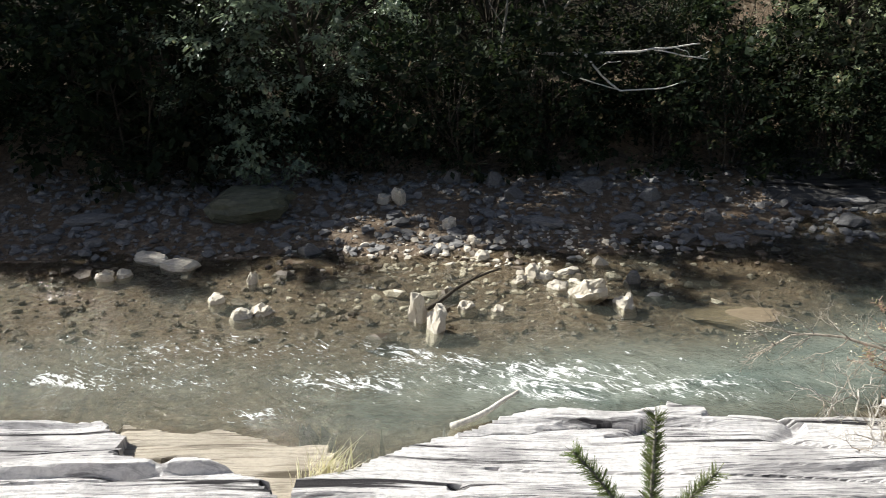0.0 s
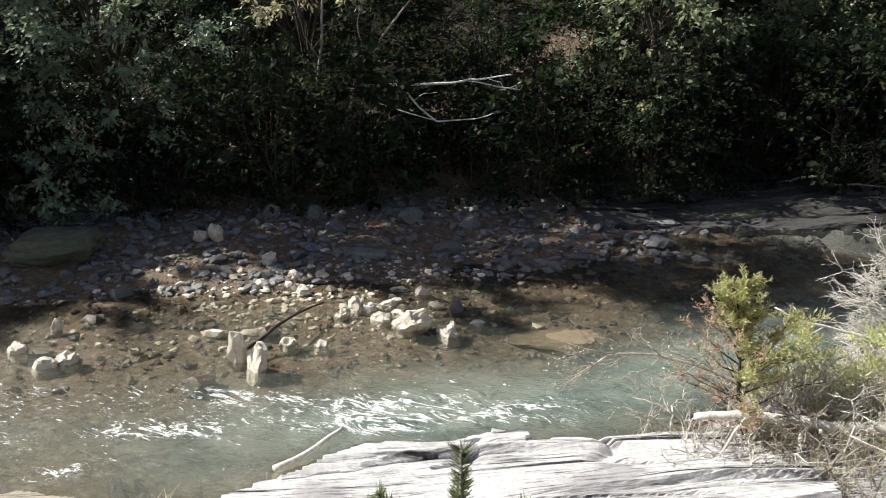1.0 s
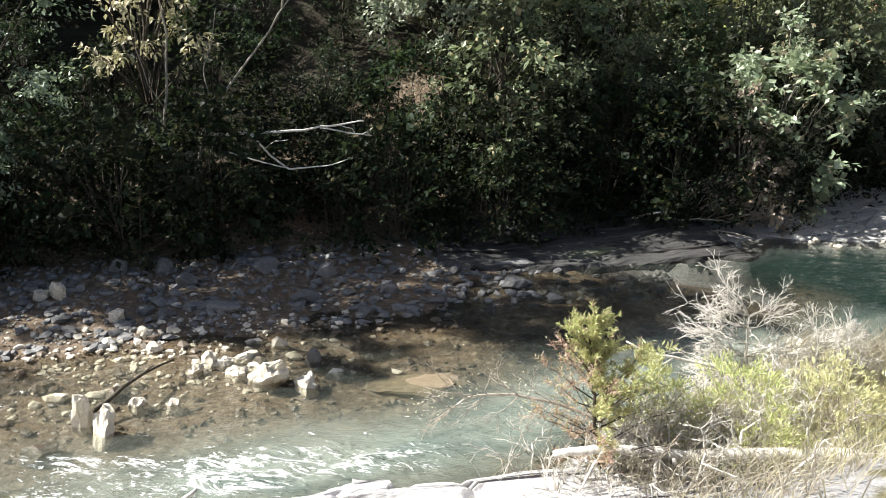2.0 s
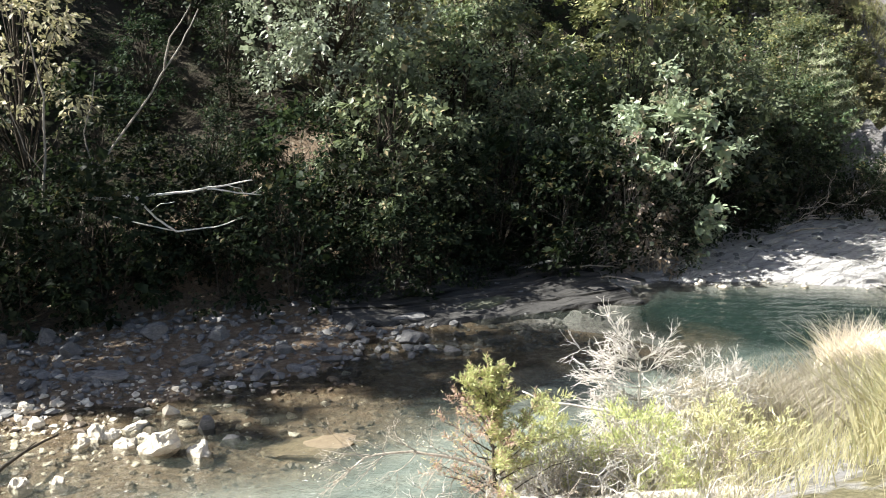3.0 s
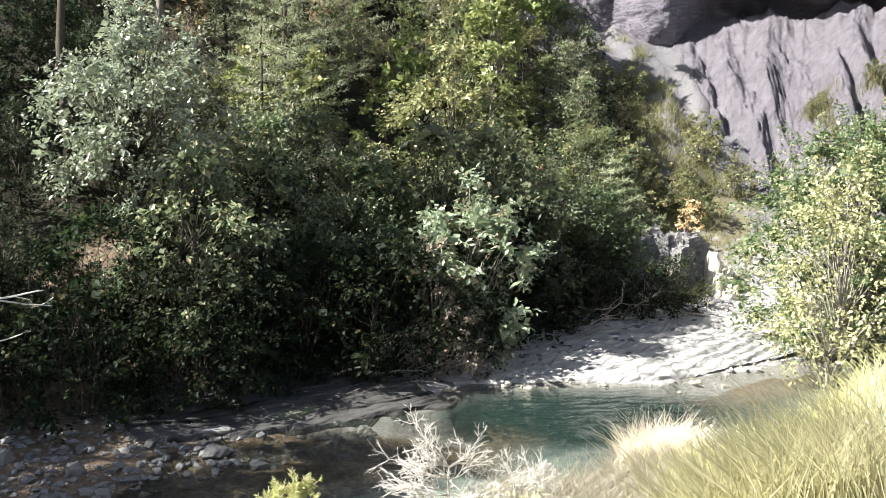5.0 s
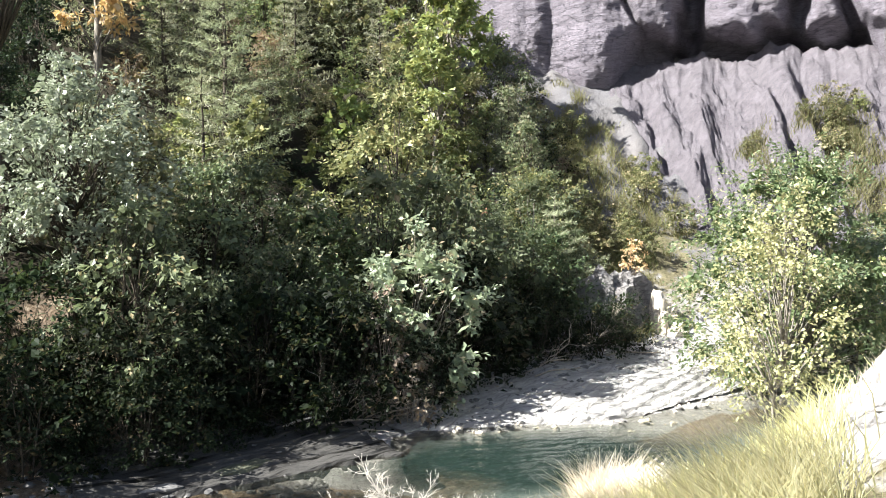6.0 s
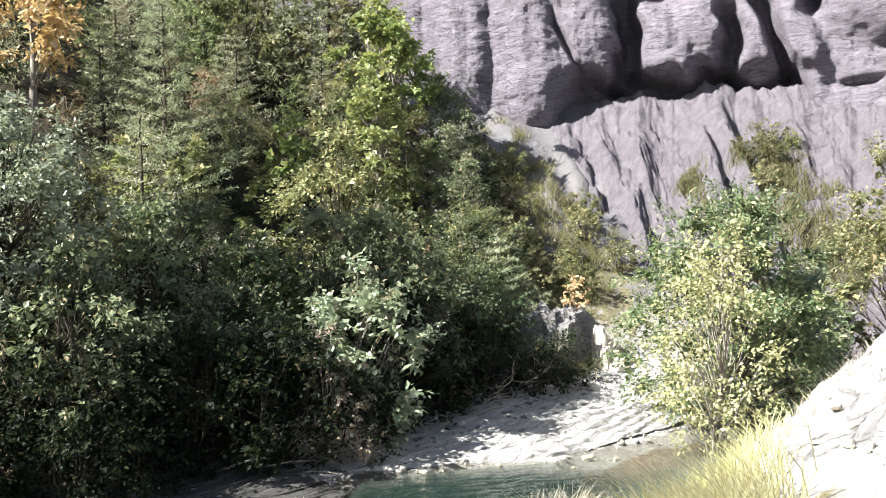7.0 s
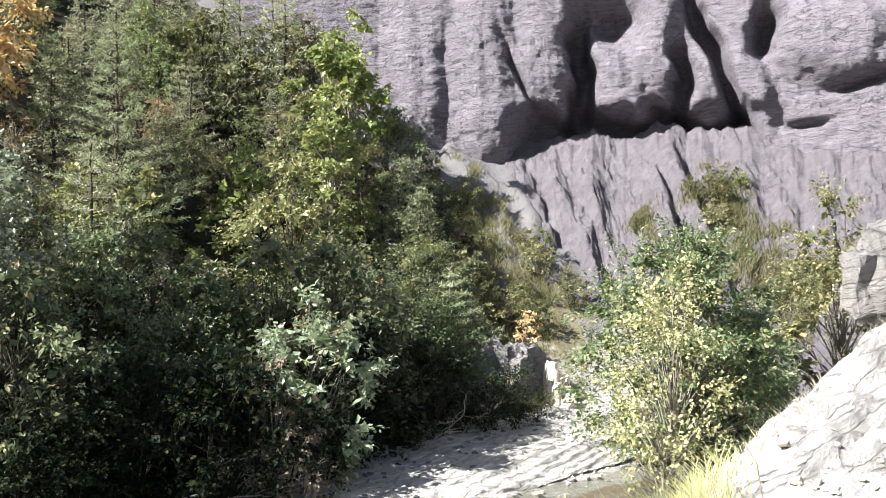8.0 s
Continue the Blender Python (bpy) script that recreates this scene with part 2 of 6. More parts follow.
def water_material():
    """Clear over the shallows, milky turquoise where it is deep, darkened over the pool; white where it breaks, with
    painted glints.
    """
    n = Nodes("river water")
    v = n.world((1, 1.6, 1))
    ripples = n.noise(n.world((0.8, 2.0, 1), 32), 2.6, 6, 0.65, 0.8)
    small = n.noise(n.world((1.0, 2.2, 1)), 11, 5, 0.6, 0.5)
    rough_water = n.math("ADD", n.math("MULTIPLY", ripples, 1.0), n.math("MULTIPLY", small, 0.35))
    bump = n.node("Bump", Strength=0.6, Distance=0.16)
    n.link(rough_water, bump.inputs["Height"])
    clear = n.node("BsdfTransparent")
    clear.inputs[0].default_value = (0.70, 0.71, 0.64, 1)
    milky = n.node("BsdfDiffuse")
    cloud = n.noise(n.world((0.5, 1.3, 1)), 0.9, 5, 0.6, 0.8)
    n.link(n.mix(n.mask(cloud, 0.35, 0.7), (0.13, 0.165, 0.145), (0.27, 0.29, 0.24)), milky.inputs[0])
    n.link(bump.outputs[0], milky.inputs["Normal"])
    tone = milky.inputs[0].links[0].from_socket
    # Pool darkened to teal: the dark wood's reflection is put into the colour.
    n.link(n.mix(n.attr("pool"), tone, (0.014, 0.026, 0.021)), milky.inputs[0])
    body = n.node("MixShader")
    n.link(n.mask(n.attr("depth"), 0.04, 0.75), body.inputs[0])
    n.link(clear.outputs[0], body.inputs[1])
    n.link(milky.outputs[0], body.inputs[2])
    gloss = n.node("BsdfGlossy", Roughness=0.07)
    n.link(bump.outputs[0], gloss.inputs["Normal"])
    fres = n.node("Fresnel", IOR=1.33)
    n.link(bump.outputs[0], fres.inputs["Normal"])
    wet = n.node("MixShader")
    n.link(fres.outputs[0], wet.inputs[0])
    n.link(body.outputs[0], wet.inputs[1])
    n.link(gloss.outputs[0], wet.inputs[2])
    foam = n.node("BsdfDiffuse")
    foam.inputs[0].default_value = (0.85, 0.87, 0.86, 1)
    streak = n.noise(n.world((0.7, 2.0, 1), 34), 2.0, 6, 0.62, 1.8)
    ridge = n.math("SUBTRACT", 1.0, n.math("MULTIPLY", n.math("ABSOLUTE", n.math("SUBTRACT", streak, 0.5)), 6.5))
    lace = n.noise(n.world((0.9, 1.9, 1), 32), 6, 6, 0.75, 1.2)
    pattern = n.math("ADD", n.math("MULTIPLY", ridge, 0.42), n.math("MULTIPLY", lace, 0.72))
    where = n.mask(n.math("ADD", pattern, n.math("MULTIPLY", n.attr("foam"), 0.20)), 0.90, 1.02)
    # White flecks: bits of foam, and glints of sun painted white.
    fleck = n.noise(n.world((0.8, 2.6, 1), 40), 7.5, 4, 0.66, 0.7)
    flecks = n.mask(n.math("ADD", fleck, n.math("MULTIPLY", n.attr("swift"), 0.09)), 0.755, 0.82)
    where = n.math("MAXIMUM", where, flecks)
    full = n.node("MixShader")
    n.link(where, full.inputs[0])
    n.link(wet.outputs[0], full.inputs[1])
    n.link(foam.outputs[0], full.inputs[2])
    n.link(full.outputs[0], n.out.inputs[0])
    return n.mat


def rock_material(name, dark, light, tint, bands, axis_turn=(0, 0, 0), wear=(0.5, 0.46, 0.38), relief=0.18, jointed=1.0):
    """Bedded marl: thin broken layers, joints, runnels of wash."""
    n = Nodes(name)
    v = n.world()
    warp = n.noise(v, 0.8, 6)
    tc, mp = n.node("NewGeometry"), n.node("Mapping")
    mp.inputs["Rotation"].default_value = axis_turn
    n.link(tc.outputs["Position"], mp.inputs["Vector"])
    sep = n.node("SeparateXYZ")
    n.link(mp.outputs[0], sep.inputs[0])
    level = n.math("ADD", n.math("MULTIPLY", sep.outputs["Z"], bands), n.math("MULTIPLY", warp, 2.2))
    comb = n.node("CombineXYZ")
    n.link(n.math("MULTIPLY", sep.outputs["X"], 0.9), comb.inputs["X"])
    n.link(n.math("MULTIPLY", sep.outputs["Y"], 0.9), comb.inputs["Y"])
    n.link(level, comb.inputs["Z"])
    beds = n.noise(comb.outputs[0], 1.5, 8, 0.8, 0.2)
    fine, big = n.noise(v, 4, 12, 0.82), n.noise(v, 0.45, 6)
    runnel = n.noise(n.world((2.6, 2.6, 0.35)), 1.6, 8, 0.7)
    joint = n.node("TexVoronoi", Scale=1.0)
    joint.feature = "DISTANCE_TO_EDGE"
    n.link(comb.outputs[0], joint.inputs["Vector"])
    crack = n.mask(n.math("ADD", joint.outputs["Distance"], n.math("MULTIPLY", n.math("SUBTRACT", fine, 0.5), 0.25)), 0.05, 0.0)
    c = n.mix(n.mask(beds, 0.28, 0.74), dark, light)
    c = n.mix(n.math("MULTIPLY", n.mask(fine, 0.42, 0.62), 0.5), c, tint)
    c = n.mix(n.math("MULTIPLY", n.mask(big, 0.42, 0.68), 0.4), c, wear)
    c = n.mix(n.math("MULTIPLY", n.mask(runnel, 0.52, 0.70), 0.4), c, light)
    c = n.mix(n.math("MULTIPLY", crack, 0.45 * jointed), c, dark)
    height = n.math("ADD", n.math("ADD", n.math("MULTIPLY", beds, 0.6), n.math("MULTIPLY", fine, 0.6)), n.math("MULTIPLY", runnel, 0.7))
    height = n.math("SUBTRACT", height, n.math("MULTIPLY", crack, 0.25 * jointed))
    n.bump(height, 1.0, relief)
    return n.done(c, 0.9, 0.15)


def ledge_material(name, crack, dark, light, tint):
    """Bleached beds seen edge on: pale bands and dark partings that run along the strata."""
    n = Nodes(name)
    geo, sep, comb = n.node("NewGeometry"), n.node("SeparateXYZ"), n.node("CombineXYZ")
    n.link(geo.outputs["Position"], sep.inputs[0])
    n.link(n.math("MULTIPLY", sep.outputs["X"], 0.28), comb.inputs["X"])
    n.link(n.math("MULTIPLY", n.attr("strata"), 5.0), comb.inputs["Y"])
    beds = n.noise(comb.outputs[0], 1.1, 6, 0.62)
    thin = n.noise(comb.outputs[0], 5.5, 6, 0.75)
    fine, big = n.noise(n.world(), 16, 8, 0.7), n.noise(n.world(), 1.1, 4)
    c = n.mix(n.mask(fine, 0.15, 0.55), tint, light)
    c = n.mix(n.math("MULTIPLY", n.mask(big, 0.50, 0.62), 0.75), c, tint)
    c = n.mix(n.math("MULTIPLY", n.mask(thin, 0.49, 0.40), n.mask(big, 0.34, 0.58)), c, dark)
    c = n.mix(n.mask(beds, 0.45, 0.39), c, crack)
    height = n.math("ADD", n.math("ADD", beds, n.math("MULTIPLY", thin, 0.6)), n.math("MULTIPLY", fine, 0.25))
    n.bump(height, 1.0, 0.05)
    return n.done(c, 0.9, 0.2)


STRATA = ledge_material("bleached strata", (0.035, 0.033, 0.035), (0.14, 0.135, 0.14), (0.76, 0.735, 0.72), (0.34, 0.325, 0.325))
# Near-black copy of the beds: the shelf's shade is put into the colour.
STRATA_SHADE = ledge_material("strata with shade in the colour", (0.010, 0.0095, 0.008), (0.028, 0.027, 0.026), (0.085, 0.082, 0.078), (0.05, 0.048, 0.045))
STRATA_WET = ledge_material("wet ochre strata", (0.13, 0.11, 0.08), (0.27, 0.235, 0.185), (0.56, 0.50, 0.41), (0.40, 0.35, 0.28))
GROUND, WATER = ground_material(), water_material()
CLIFF = rock_material("grey marl cliff", (0.078, 0.071, 0.087), (0.325, 0.298, 0.345), (0.210, 0.194, 0.224), 6.5, (0.06, 0.10, 0), (0.21, 0.192, 0.215), 0.16)
TALUS = rock_material("washed grey marl", (0.070, 0.063, 0.073), (0.270, 0.248, 0.280), (0.175, 0.161, 0.180), 1.5, (0.5, 0.3, 0), (0.20, 0.186, 0.203), 0.26, 0.0)
BAR_MARL = rock_material("bleached silt and shale", (0.17, 0.165, 0.165), (0.74, 0.72, 0.70), (0.54, 0.525, 0.51), 5.0, (0.7, 0.1, 0.2), (0.60, 0.58, 0.55), 0.12, 1.0)
PALE_MARL = rock_material("bleached broken marl", (0.24, 0.23, 0.23), (0.66, 0.64, 0.63), (0.50, 0.48, 0.48), 5.0, (0.4, 0.3, 0.3), (0.58, 0.56, 0.54), 0.14)
MARL = rock_material("broken grey marl", (0.14, 0.135, 0.14), (0.40, 0.385, 0.385), (0.30, 0.285, 0.28), 7.0, (0.3, 0.2, 0), (0.36, 0.335, 0.31), 0.15)


# ---- building helpers ----
class Geo:
    """Vertices and faces gathered piece by piece, then turned into one mesh."""

    def __init__(self):
        self.verts, self.faces, self.count = [], [], 0

    def add(self, verts, faces):
        verts = np.asarray(verts, float).reshape(-1, 3)
        self.verts.append(verts)
        self.faces += [tuple(i + self.count for i in f) for f in faces]
        self.count += len(verts)

    def tube(self, points, radii, sides=6):
        points = [Vector(p) for p in points]
        ring, faces = [], []
        for i, (p, r) in enumerate(zip(points, radii)):
            along = (points[min(i + 1, len(points) - 1)] - points[max(i - 1, 0)]).normalized()
            a = along.cross(Vector((0.31, 0.52, 0.79))).normalized()
            b = along.cross(a)
            ring += [p + float(r) * (math.cos(2 * math.pi * k / sides) * a + math.sin(2 * math.pi * k / sides) * b) for k in range(sides)]
        for i in range(len(points) - 1):
            for k in range(sides):
                m = (k + 1) % sides
                faces.append((i * sides + k, i * sides + m, (i + 1) * sides + m, (i + 1) * sides + k))
        faces.append(tuple(range(sides))[::-1])
        faces.append(tuple(range((len(points) - 1) * sides, len(points) * sides)))
        self.add([tuple(v) for v in ring], faces)

    def quads(self, corners):
        """corners: n x 4 x 3."""
        n = len(corners)
        self.verts.append(np.asarray(corners, float).reshape(-1, 3))
        at = np.arange(n * 4).reshape(n, 4) + self.count
        self.faces += at.tolist()
        self.count += 4 * n

    def mesh(self, name, material, smooth=True):
        me = bpy.data.meshes.new(name)
        me.from_pydata(np.concatenate(self.verts).tolist() if self.verts else [], [], self.faces)
        me.materials.append(material)
        if smooth:
            me.polygons.foreach_set("use_smooth", np.ones(len(me.polygons), bool))
        return me


def part(name, geo, material, parent, label="", smooth=True):
    ob = new(name, geo.mesh(name, material, smooth))
    ob.parent = parent
    if label:
        ob["label"] = label
    return ob


def thing(name, label, category, group="", place=(0, 0, 0), turn=0.0, scale=1.0):
    ob = tagged(new(name), label, category, group)
    ob.empty_display_size = 0.2
    ob.matrix_basis = pose(*place, 0, 0, turn) @ Matrix.Scale(scale, 4)
    return ob


def wobble(a, b, steps, amount, rng, sag=0.0):
    """A bent line from a to b."""
    a, b = np.array(a, float), np.array(b, float)
    t = np.linspace(0, 1, steps + 1)[:, None]
    line = a + (b - a) * t
    drift = np.cumsum(rng.normal(0, amount, (steps + 1, 3)), 0)
    drift -= drift[0] + (drift[-1] - drift[0]) * t
    line += drift
    line[:, 2] -= sag * (t[:, 0] ** 2)
    return line


def leaves(rng, centres, radii, count, size, droop=0.3, narrow=0.5, flat=0.75):
    """Rhombic leaves scattered through clumps: n x 4 x 3 corners. Thicker towards each clump's skin."""
    centres, radii = np.asarray(centres, float), np.asarray(radii, float)
    which = rng.choice(len(centres), count, p=radii**2 / (radii**2).sum())
    out = centres - centres.mean(0)
    out /= np.linalg.norm(out, axis=1)[:, None] + 1e-6
    spray = out[:, None] * 0.6 + rng.normal(0, 0.75, (len(centres), 7, 3))
    spray /= np.linalg.norm(spray, axis=2)[..., None]
    way = spray[which, rng.integers(0, 7, count)]
    far = radii[which] * 1.45 * rng.random(count) ** 0.75
    at = centres[which] + (way * far[:, None] + rng.normal(0, 0.13, (count, 3)) * radii[which][:, None]) * (1, 1, flat)
    along = way * (1, 1, 0.4) + rng.normal(0, 0.65, (count, 3))
    along[:, 2] -= droop
    along /= np.linalg.norm(along, axis=1)[:, None]
    face = rng.normal(0, 0.6, (count, 3)) + (0, 0, 1.0)
    across = np.cross(along, face)
    across /= np.linalg.norm(across, axis=1)[:, None] + 1e-9
    up = np.cross(across, along)
    long = (size * (0.6 + 0.8 * rng.random(count)))[:, None]
    wide = long * narrow * 0.5
    mid = at + along * long * 0.45
    lift = up * long * 0.06
    return np.stack([at, mid + across * wide + lift, at + along * long, mid - across * wide + lift], 1)


def sprays(rng, roots, tips, per_metre, length, width, spread=0.8):
    """Needles along twigs: thin quads leaning forwards."""
    out = []
    for a, b in zip(np.asarray(roots, float), np.asarray(tips, float)):
        span = np.linalg.norm(b - a)
        n = max(3, int(span * per_metre))
        t = rng.random(n)[:, None]
        at = a + (b - a) * t
        fwd = (b - a) / (span + 1e-9)
        side = rng.normal(size=(n, 3))
        side -= (side @ fwd)[:, None] * fwd
        side /= np.linalg.norm(side, axis=1)[:, None]
        way = fwd * 0.6 + side * spread
        way /= np.linalg.norm(way, axis=1)[:, None]
        across = np.cross(way, rng.normal(size=(n, 3)))
        across /= np.linalg.norm(across, axis=1)[:, None] + 1e-9
        ln = length * (0.7 + 0.6 * rng.random((n, 1)))
        out.append(np.stack([at - across * width / 2, at + across * width / 2, at + way * ln + across * width * 0.2, at + way * ln - across * width * 0.2], 1))
    return np.concatenate(out)


def broadleaf(name, label, category, seed, height, radius, clumps, count, size, leaf, bark, base=0.25, droop=0.3, narrow=0.5, lean=(0, 0), stems=1, flat=0.75, clump=0.27, core=0.40, split=False):
    """A leafy tree or bush: stems, limbs that reach each clump of leaves, and the crown."""
    rng = np.random.default_rng(seed)
    tree = thing(name, label, category)
    wood, centres, radii = Geo(), [], []
    trunks = []
    for s in range(stems):
        a = rng.random() * 6.28
        out = 0.0 if stems == 1 else radius * 0.35
        top = (lean[0] + out * math.cos(a), lean[1] + out * math.sin(a), height * (0.86 if s == 0 else 0.55 + 0.3 * rng.random()))
        foot = (0.12 * (stems > 1) * math.cos(a), 0.12 * (stems > 1) * math.sin(a), -0.25)
        line = wobble(foot, top, 7, height * 0.012, rng)
        r0 = height * (0.018 if stems == 1 else 0.011)
        wood.tube(line, np.linspace(r0, r0 * 0.22, 8), 5)
        trunks.append(line)
    clumps = int(clumps * 1.35)
    for k in range(clumps):
        h = base + (1 - base) * ((k + 0.5) / clumps) ** 0.9
        profile = math.sin(math.pi * min(1.0, 0.18 + 0.80 * (h - base) / (1 - base))) ** 0.7
        a = k * 2.4 + rng.normal(0, 0.35)
        far = radius * profile * (0.3 + 0.7 * rng.random() ** 0.5) * (1 + 0.22 * math.sin(2 * a + seed) + 0.16 * math.sin(3 * a + 9 * h + seed))
        line = trunks[k % len(trunks)]
        root = line[min(7, max(1, int(7 * h * 0.8)))]
        c = np.array([lean[0] * h + far * math.cos(a), lean[1] * h + far * math.sin(a), height * h * (1 + 0.09 * rng.normal())])
        r = radius * clump * (0.6 + 0.8 * rng.random())
        centres.append(c), radii.append(r)
        limb = wobble(root, c, 2, height * 0.02, rng)
        if split:
            bough = Geo()
            bough.tube(limb, np.linspace(height * 0.0045, height * 0.0014, 3), 4)
            part("branch", bough, bark, tree)
            continue
        wood.tube(limb, np.linspace(height * 0.0045, height * 0.0014, 3), 3)
        for _ in range(2 if count > 6000 else 1 if count > 3000 else 0):
            wood.tube(wobble(limb[1], c + rng.normal(0, r * 0.6, 3), 3, 0.02, rng), (height * 0.002, height * 0.0015, height * 0.001, height * 0.0006), 3)
    part("trunk", wood, bark, tree)
    crown = Geo()
    crown.quads(leaves(rng, centres, radii, count, size, droop, narrow, flat))
    if core:
        crown.quads(leaves(rng, centres, np.array(radii) * core, count // 6, size * 1.7, droop, 0.8, flat))
    part("crown", crown, leaf, tree, smooth=False)
    return tree


def conifer(name, label, category, seed, height, radius, whorls, leaf, bark, per_metre=46, needle=0.09, width=0.012, start=0.12, open_top=False):
    """A pine: upright trunk, whorls of boughs with forked twigs, needles along every twig."""
    rng = np.random.default_rng(seed)
    tree = thing(name, label, category)
    wood = Geo()
    trunk = wobble((0, 0, -0.3), (rng.normal(0, 0.1), rng.normal(0, 0.1), height), 8, height * 0.006, rng)
    wood.tube(trunk, np.linspace(height * 0.017, height * 0.003, 9), 7)
    roots, tips = [], []
    for w in range(whorls):
        h = start + (1 - start) * w / whorls
        at = trunk[0] + (trunk[-1] - trunk[0]) * h
        reach = radius * (1 - ((h - start) / (1 - start)) ** (1.6 if open_top else 1.05)) + 0.12 * radius
        for k in range(5 if w % 2 else 4):
            a = w * 1.9 + k * 6.283 / (5 if w % 2 else 4) + rng.normal(0, 0.2)
            ln = reach * (0.65 + 0.5 * rng.random())
            end = at + np.array([math.cos(a) * ln, math.sin(a) * ln, ln * (0.18 + 0.25 * rng.random())])
            bough = wobble(at, end, 4, ln * 0.03, rng)
            wood.tube(bough, np.linspace(0.012 + 0.006 * ln, 0.004, 5), 4)
            for j in range(1, 5):
                for side in (-1, 1):
                    twig = bough[j] + np.array([math.cos(a + side * 0.8), math.sin(a + side * 0.8), 0.25]) * ln * 0.3 * (1.25 - 0.18 * j) * (0.7 + 0.6 * rng.random())
                    roots.append(bough[j]), tips.append(twig)
            roots.append(bough[2]), tips.append(end)
    roots.append(trunk[-2]), tips.append(trunk[-1])
    part("trunk", wood, bark, tree)
    crown = Geo()
    crown.quads(sprays(rng, roots, tips, per_metre, needle, width))
    part("crown", crown, leaf, tree, smooth=False)
    return tree


def twigs(geo, rng, start, way, length, radius, depth, forks=3, bend=0.25, sides=4, spread=0.7, thin=0.55):
    """A bare branch that forks into finer ones."""
    way = np.array(way, float) / np.linalg.norm(way)
    end = np.array(start, float) + way * length
    line = wobble(start, end, 4, length * bend * 0.14, rng)
    geo.tube(line, np.linspace(radius, radius * 0.5, 5), sides)
    if depth <= 0:
        return
    for k in range(forks):
        root = line[min(4, 1 + int(rng.random() * 4))] if k else line[4]
        turned = way + rng.normal(0, spread, 3)
        twigs(geo, rng, root, turned, length * (0.45 + 0.3 * rng.random()), radius * thin, depth - 1, forks, bend, max(3, sides - 1), spread, thin)


def blades(rng, roots, height, width, bend, ways=None, plume=False):
    """Grass blades: each a strip of two quads that leans over."""
    n = len(roots)
    roots = np.asarray(roots, float)
    a = rng.random(n) * 6.283
    lean = np.stack([np.cos(a), np.sin(a), np.zeros(n)], 1) * (bend * (0.3 + 0.9 * rng.random(n)))[:, None]
    if ways is not None:
        lean = lean + np.asarray(ways) * bend
    h = (height * (0.55 + 0.7 * rng.random(n)))[:, None]
    side = np.stack([-np.sin(a + 1), np.cos(a + 1), np.zeros(n)], 1) * width / 2
    up = np.array([0, 0, 1.0])
    p1 = roots + up * h * 0.55 + lean * h * 0.25
    p2 = roots + up * h * 0.95 + lean * h * 0.8
    low = np.stack([roots - side, roots + side, p1 + side * 0.85, p1 - side * 0.85], 1)
    high = np.stack([p1 - side * 0.85, p1 + side * 0.85, p2 + side * 0.15, p2 - side * 0.15], 1)
    return np.concatenate([low, high])


def stone_mesh(name, seed, material, flat=0.7, cuts=9, detail=3):
    """A broken river stone: a ball cut by random planes into worn facets."""
    rng = np.random.default_rng(seed)
    bm = bmesh.new()
    bmesh.ops.create_icosphere(bm, subdivisions=detail, radius=0.62)
    planes = []
    for _ in range(cuts + 4):
        d = rng.normal(size=3)
        planes.append((d / np.linalg.norm(d), 0.30 + 0.17 * rng.random()))
    for v in bm.verts:
        p = np.array(v.co)
        for d, far in planes:
            over = p @ d - far
            if over > 0:
                p = p - d * over
        p = p * (1 + 0.10 * noise.noise(Vector(p * 3) + Vector((seed, 0, 0))) + 0.05 * noise.noise(Vector(p * 8) + Vector((0, seed, 0))))
        v.co = (p[0] * 1.2, p[1] * 0.95, p[2] * flat * 1.1)
    me = bpy.data.meshes.new(name)
    bm.to_mesh(me)
    bm.free()
    me.materials.append(material)
    me.polygons.foreach_set("use_smooth", np.zeros(len(me.polygons), bool))
    return me


def block_mesh(name, seed, material, rough=0.10, ball=0.0):
    """A jointed block of rock: a box with broken faces."""
    bm = bmesh.new()
    bmesh.ops.create_cube(bm, size=1.0)
    bmesh.ops.subdivide_edges(bm, edges=bm.edges[:], cuts=5, use_grid_fill=True)
    for v in bm.verts:
        p = v.co.lerp(v.co.normalized() * 0.58, ball)
        q = p * 2.6 + Vector((seed * 3.1, seed * 1.7, 0))
        v.co = p * (0.92 + 0.16 * noise.noise(p * 1.4 + Vector((0, seed, 0)))) + rough * noise.noise_vector(q) + 0.4 * rough * noise.noise_vector(q * 2.7)
    me = bpy.data.meshes.new(name)
    bm.to_mesh(me)
    bm.free()
    me.materials.append(material)
    return me


# ---- lie of the land (water level is z = 0) ----
HILL_FOOT = np.array([(-60, 20), (-30, 17.5), (-7, 15.5), (-4, 16.2), (0, 16.6), (4.4, 16.3), (7.2, 15.9), (10.2, 16.6), (13, 18.6), (16, 20.3), (20, 21.8), (23, 20.2), (26, 18.6), (30, 16.5), (34, 12), (42, 0), (60, -25), (90, -60)], float)
FAR_SHORE = np.array([(-60, 14.5), (-30, 13.5), (-7, 12.9), (0, 12.8), (4, 12.9), (7.6, 14.5), (10.6, 14.0), (11.7, 14.9), (15.1, 13.0), (18, 12.8), (24, 11.6), (33, 5), (58, -27), (88, -62)], float)
NEAR_SHORE = np.array([(-60, 9.4), (-30, 8.8), (-4.4, 8.45), (-2.6, 8.4), (-0.8, 7.7), (0.1, 8.2), (3.7, 8.35), (6, 9.2), (7.6, 9.9), (8.8, 9.45), (10.0, 9.5), (10.8, 10.0), (13, 9.3), (16, 9.4), (20, 9.8), (26, 6), (33, -2), (58, -33), (88, -68)], float)


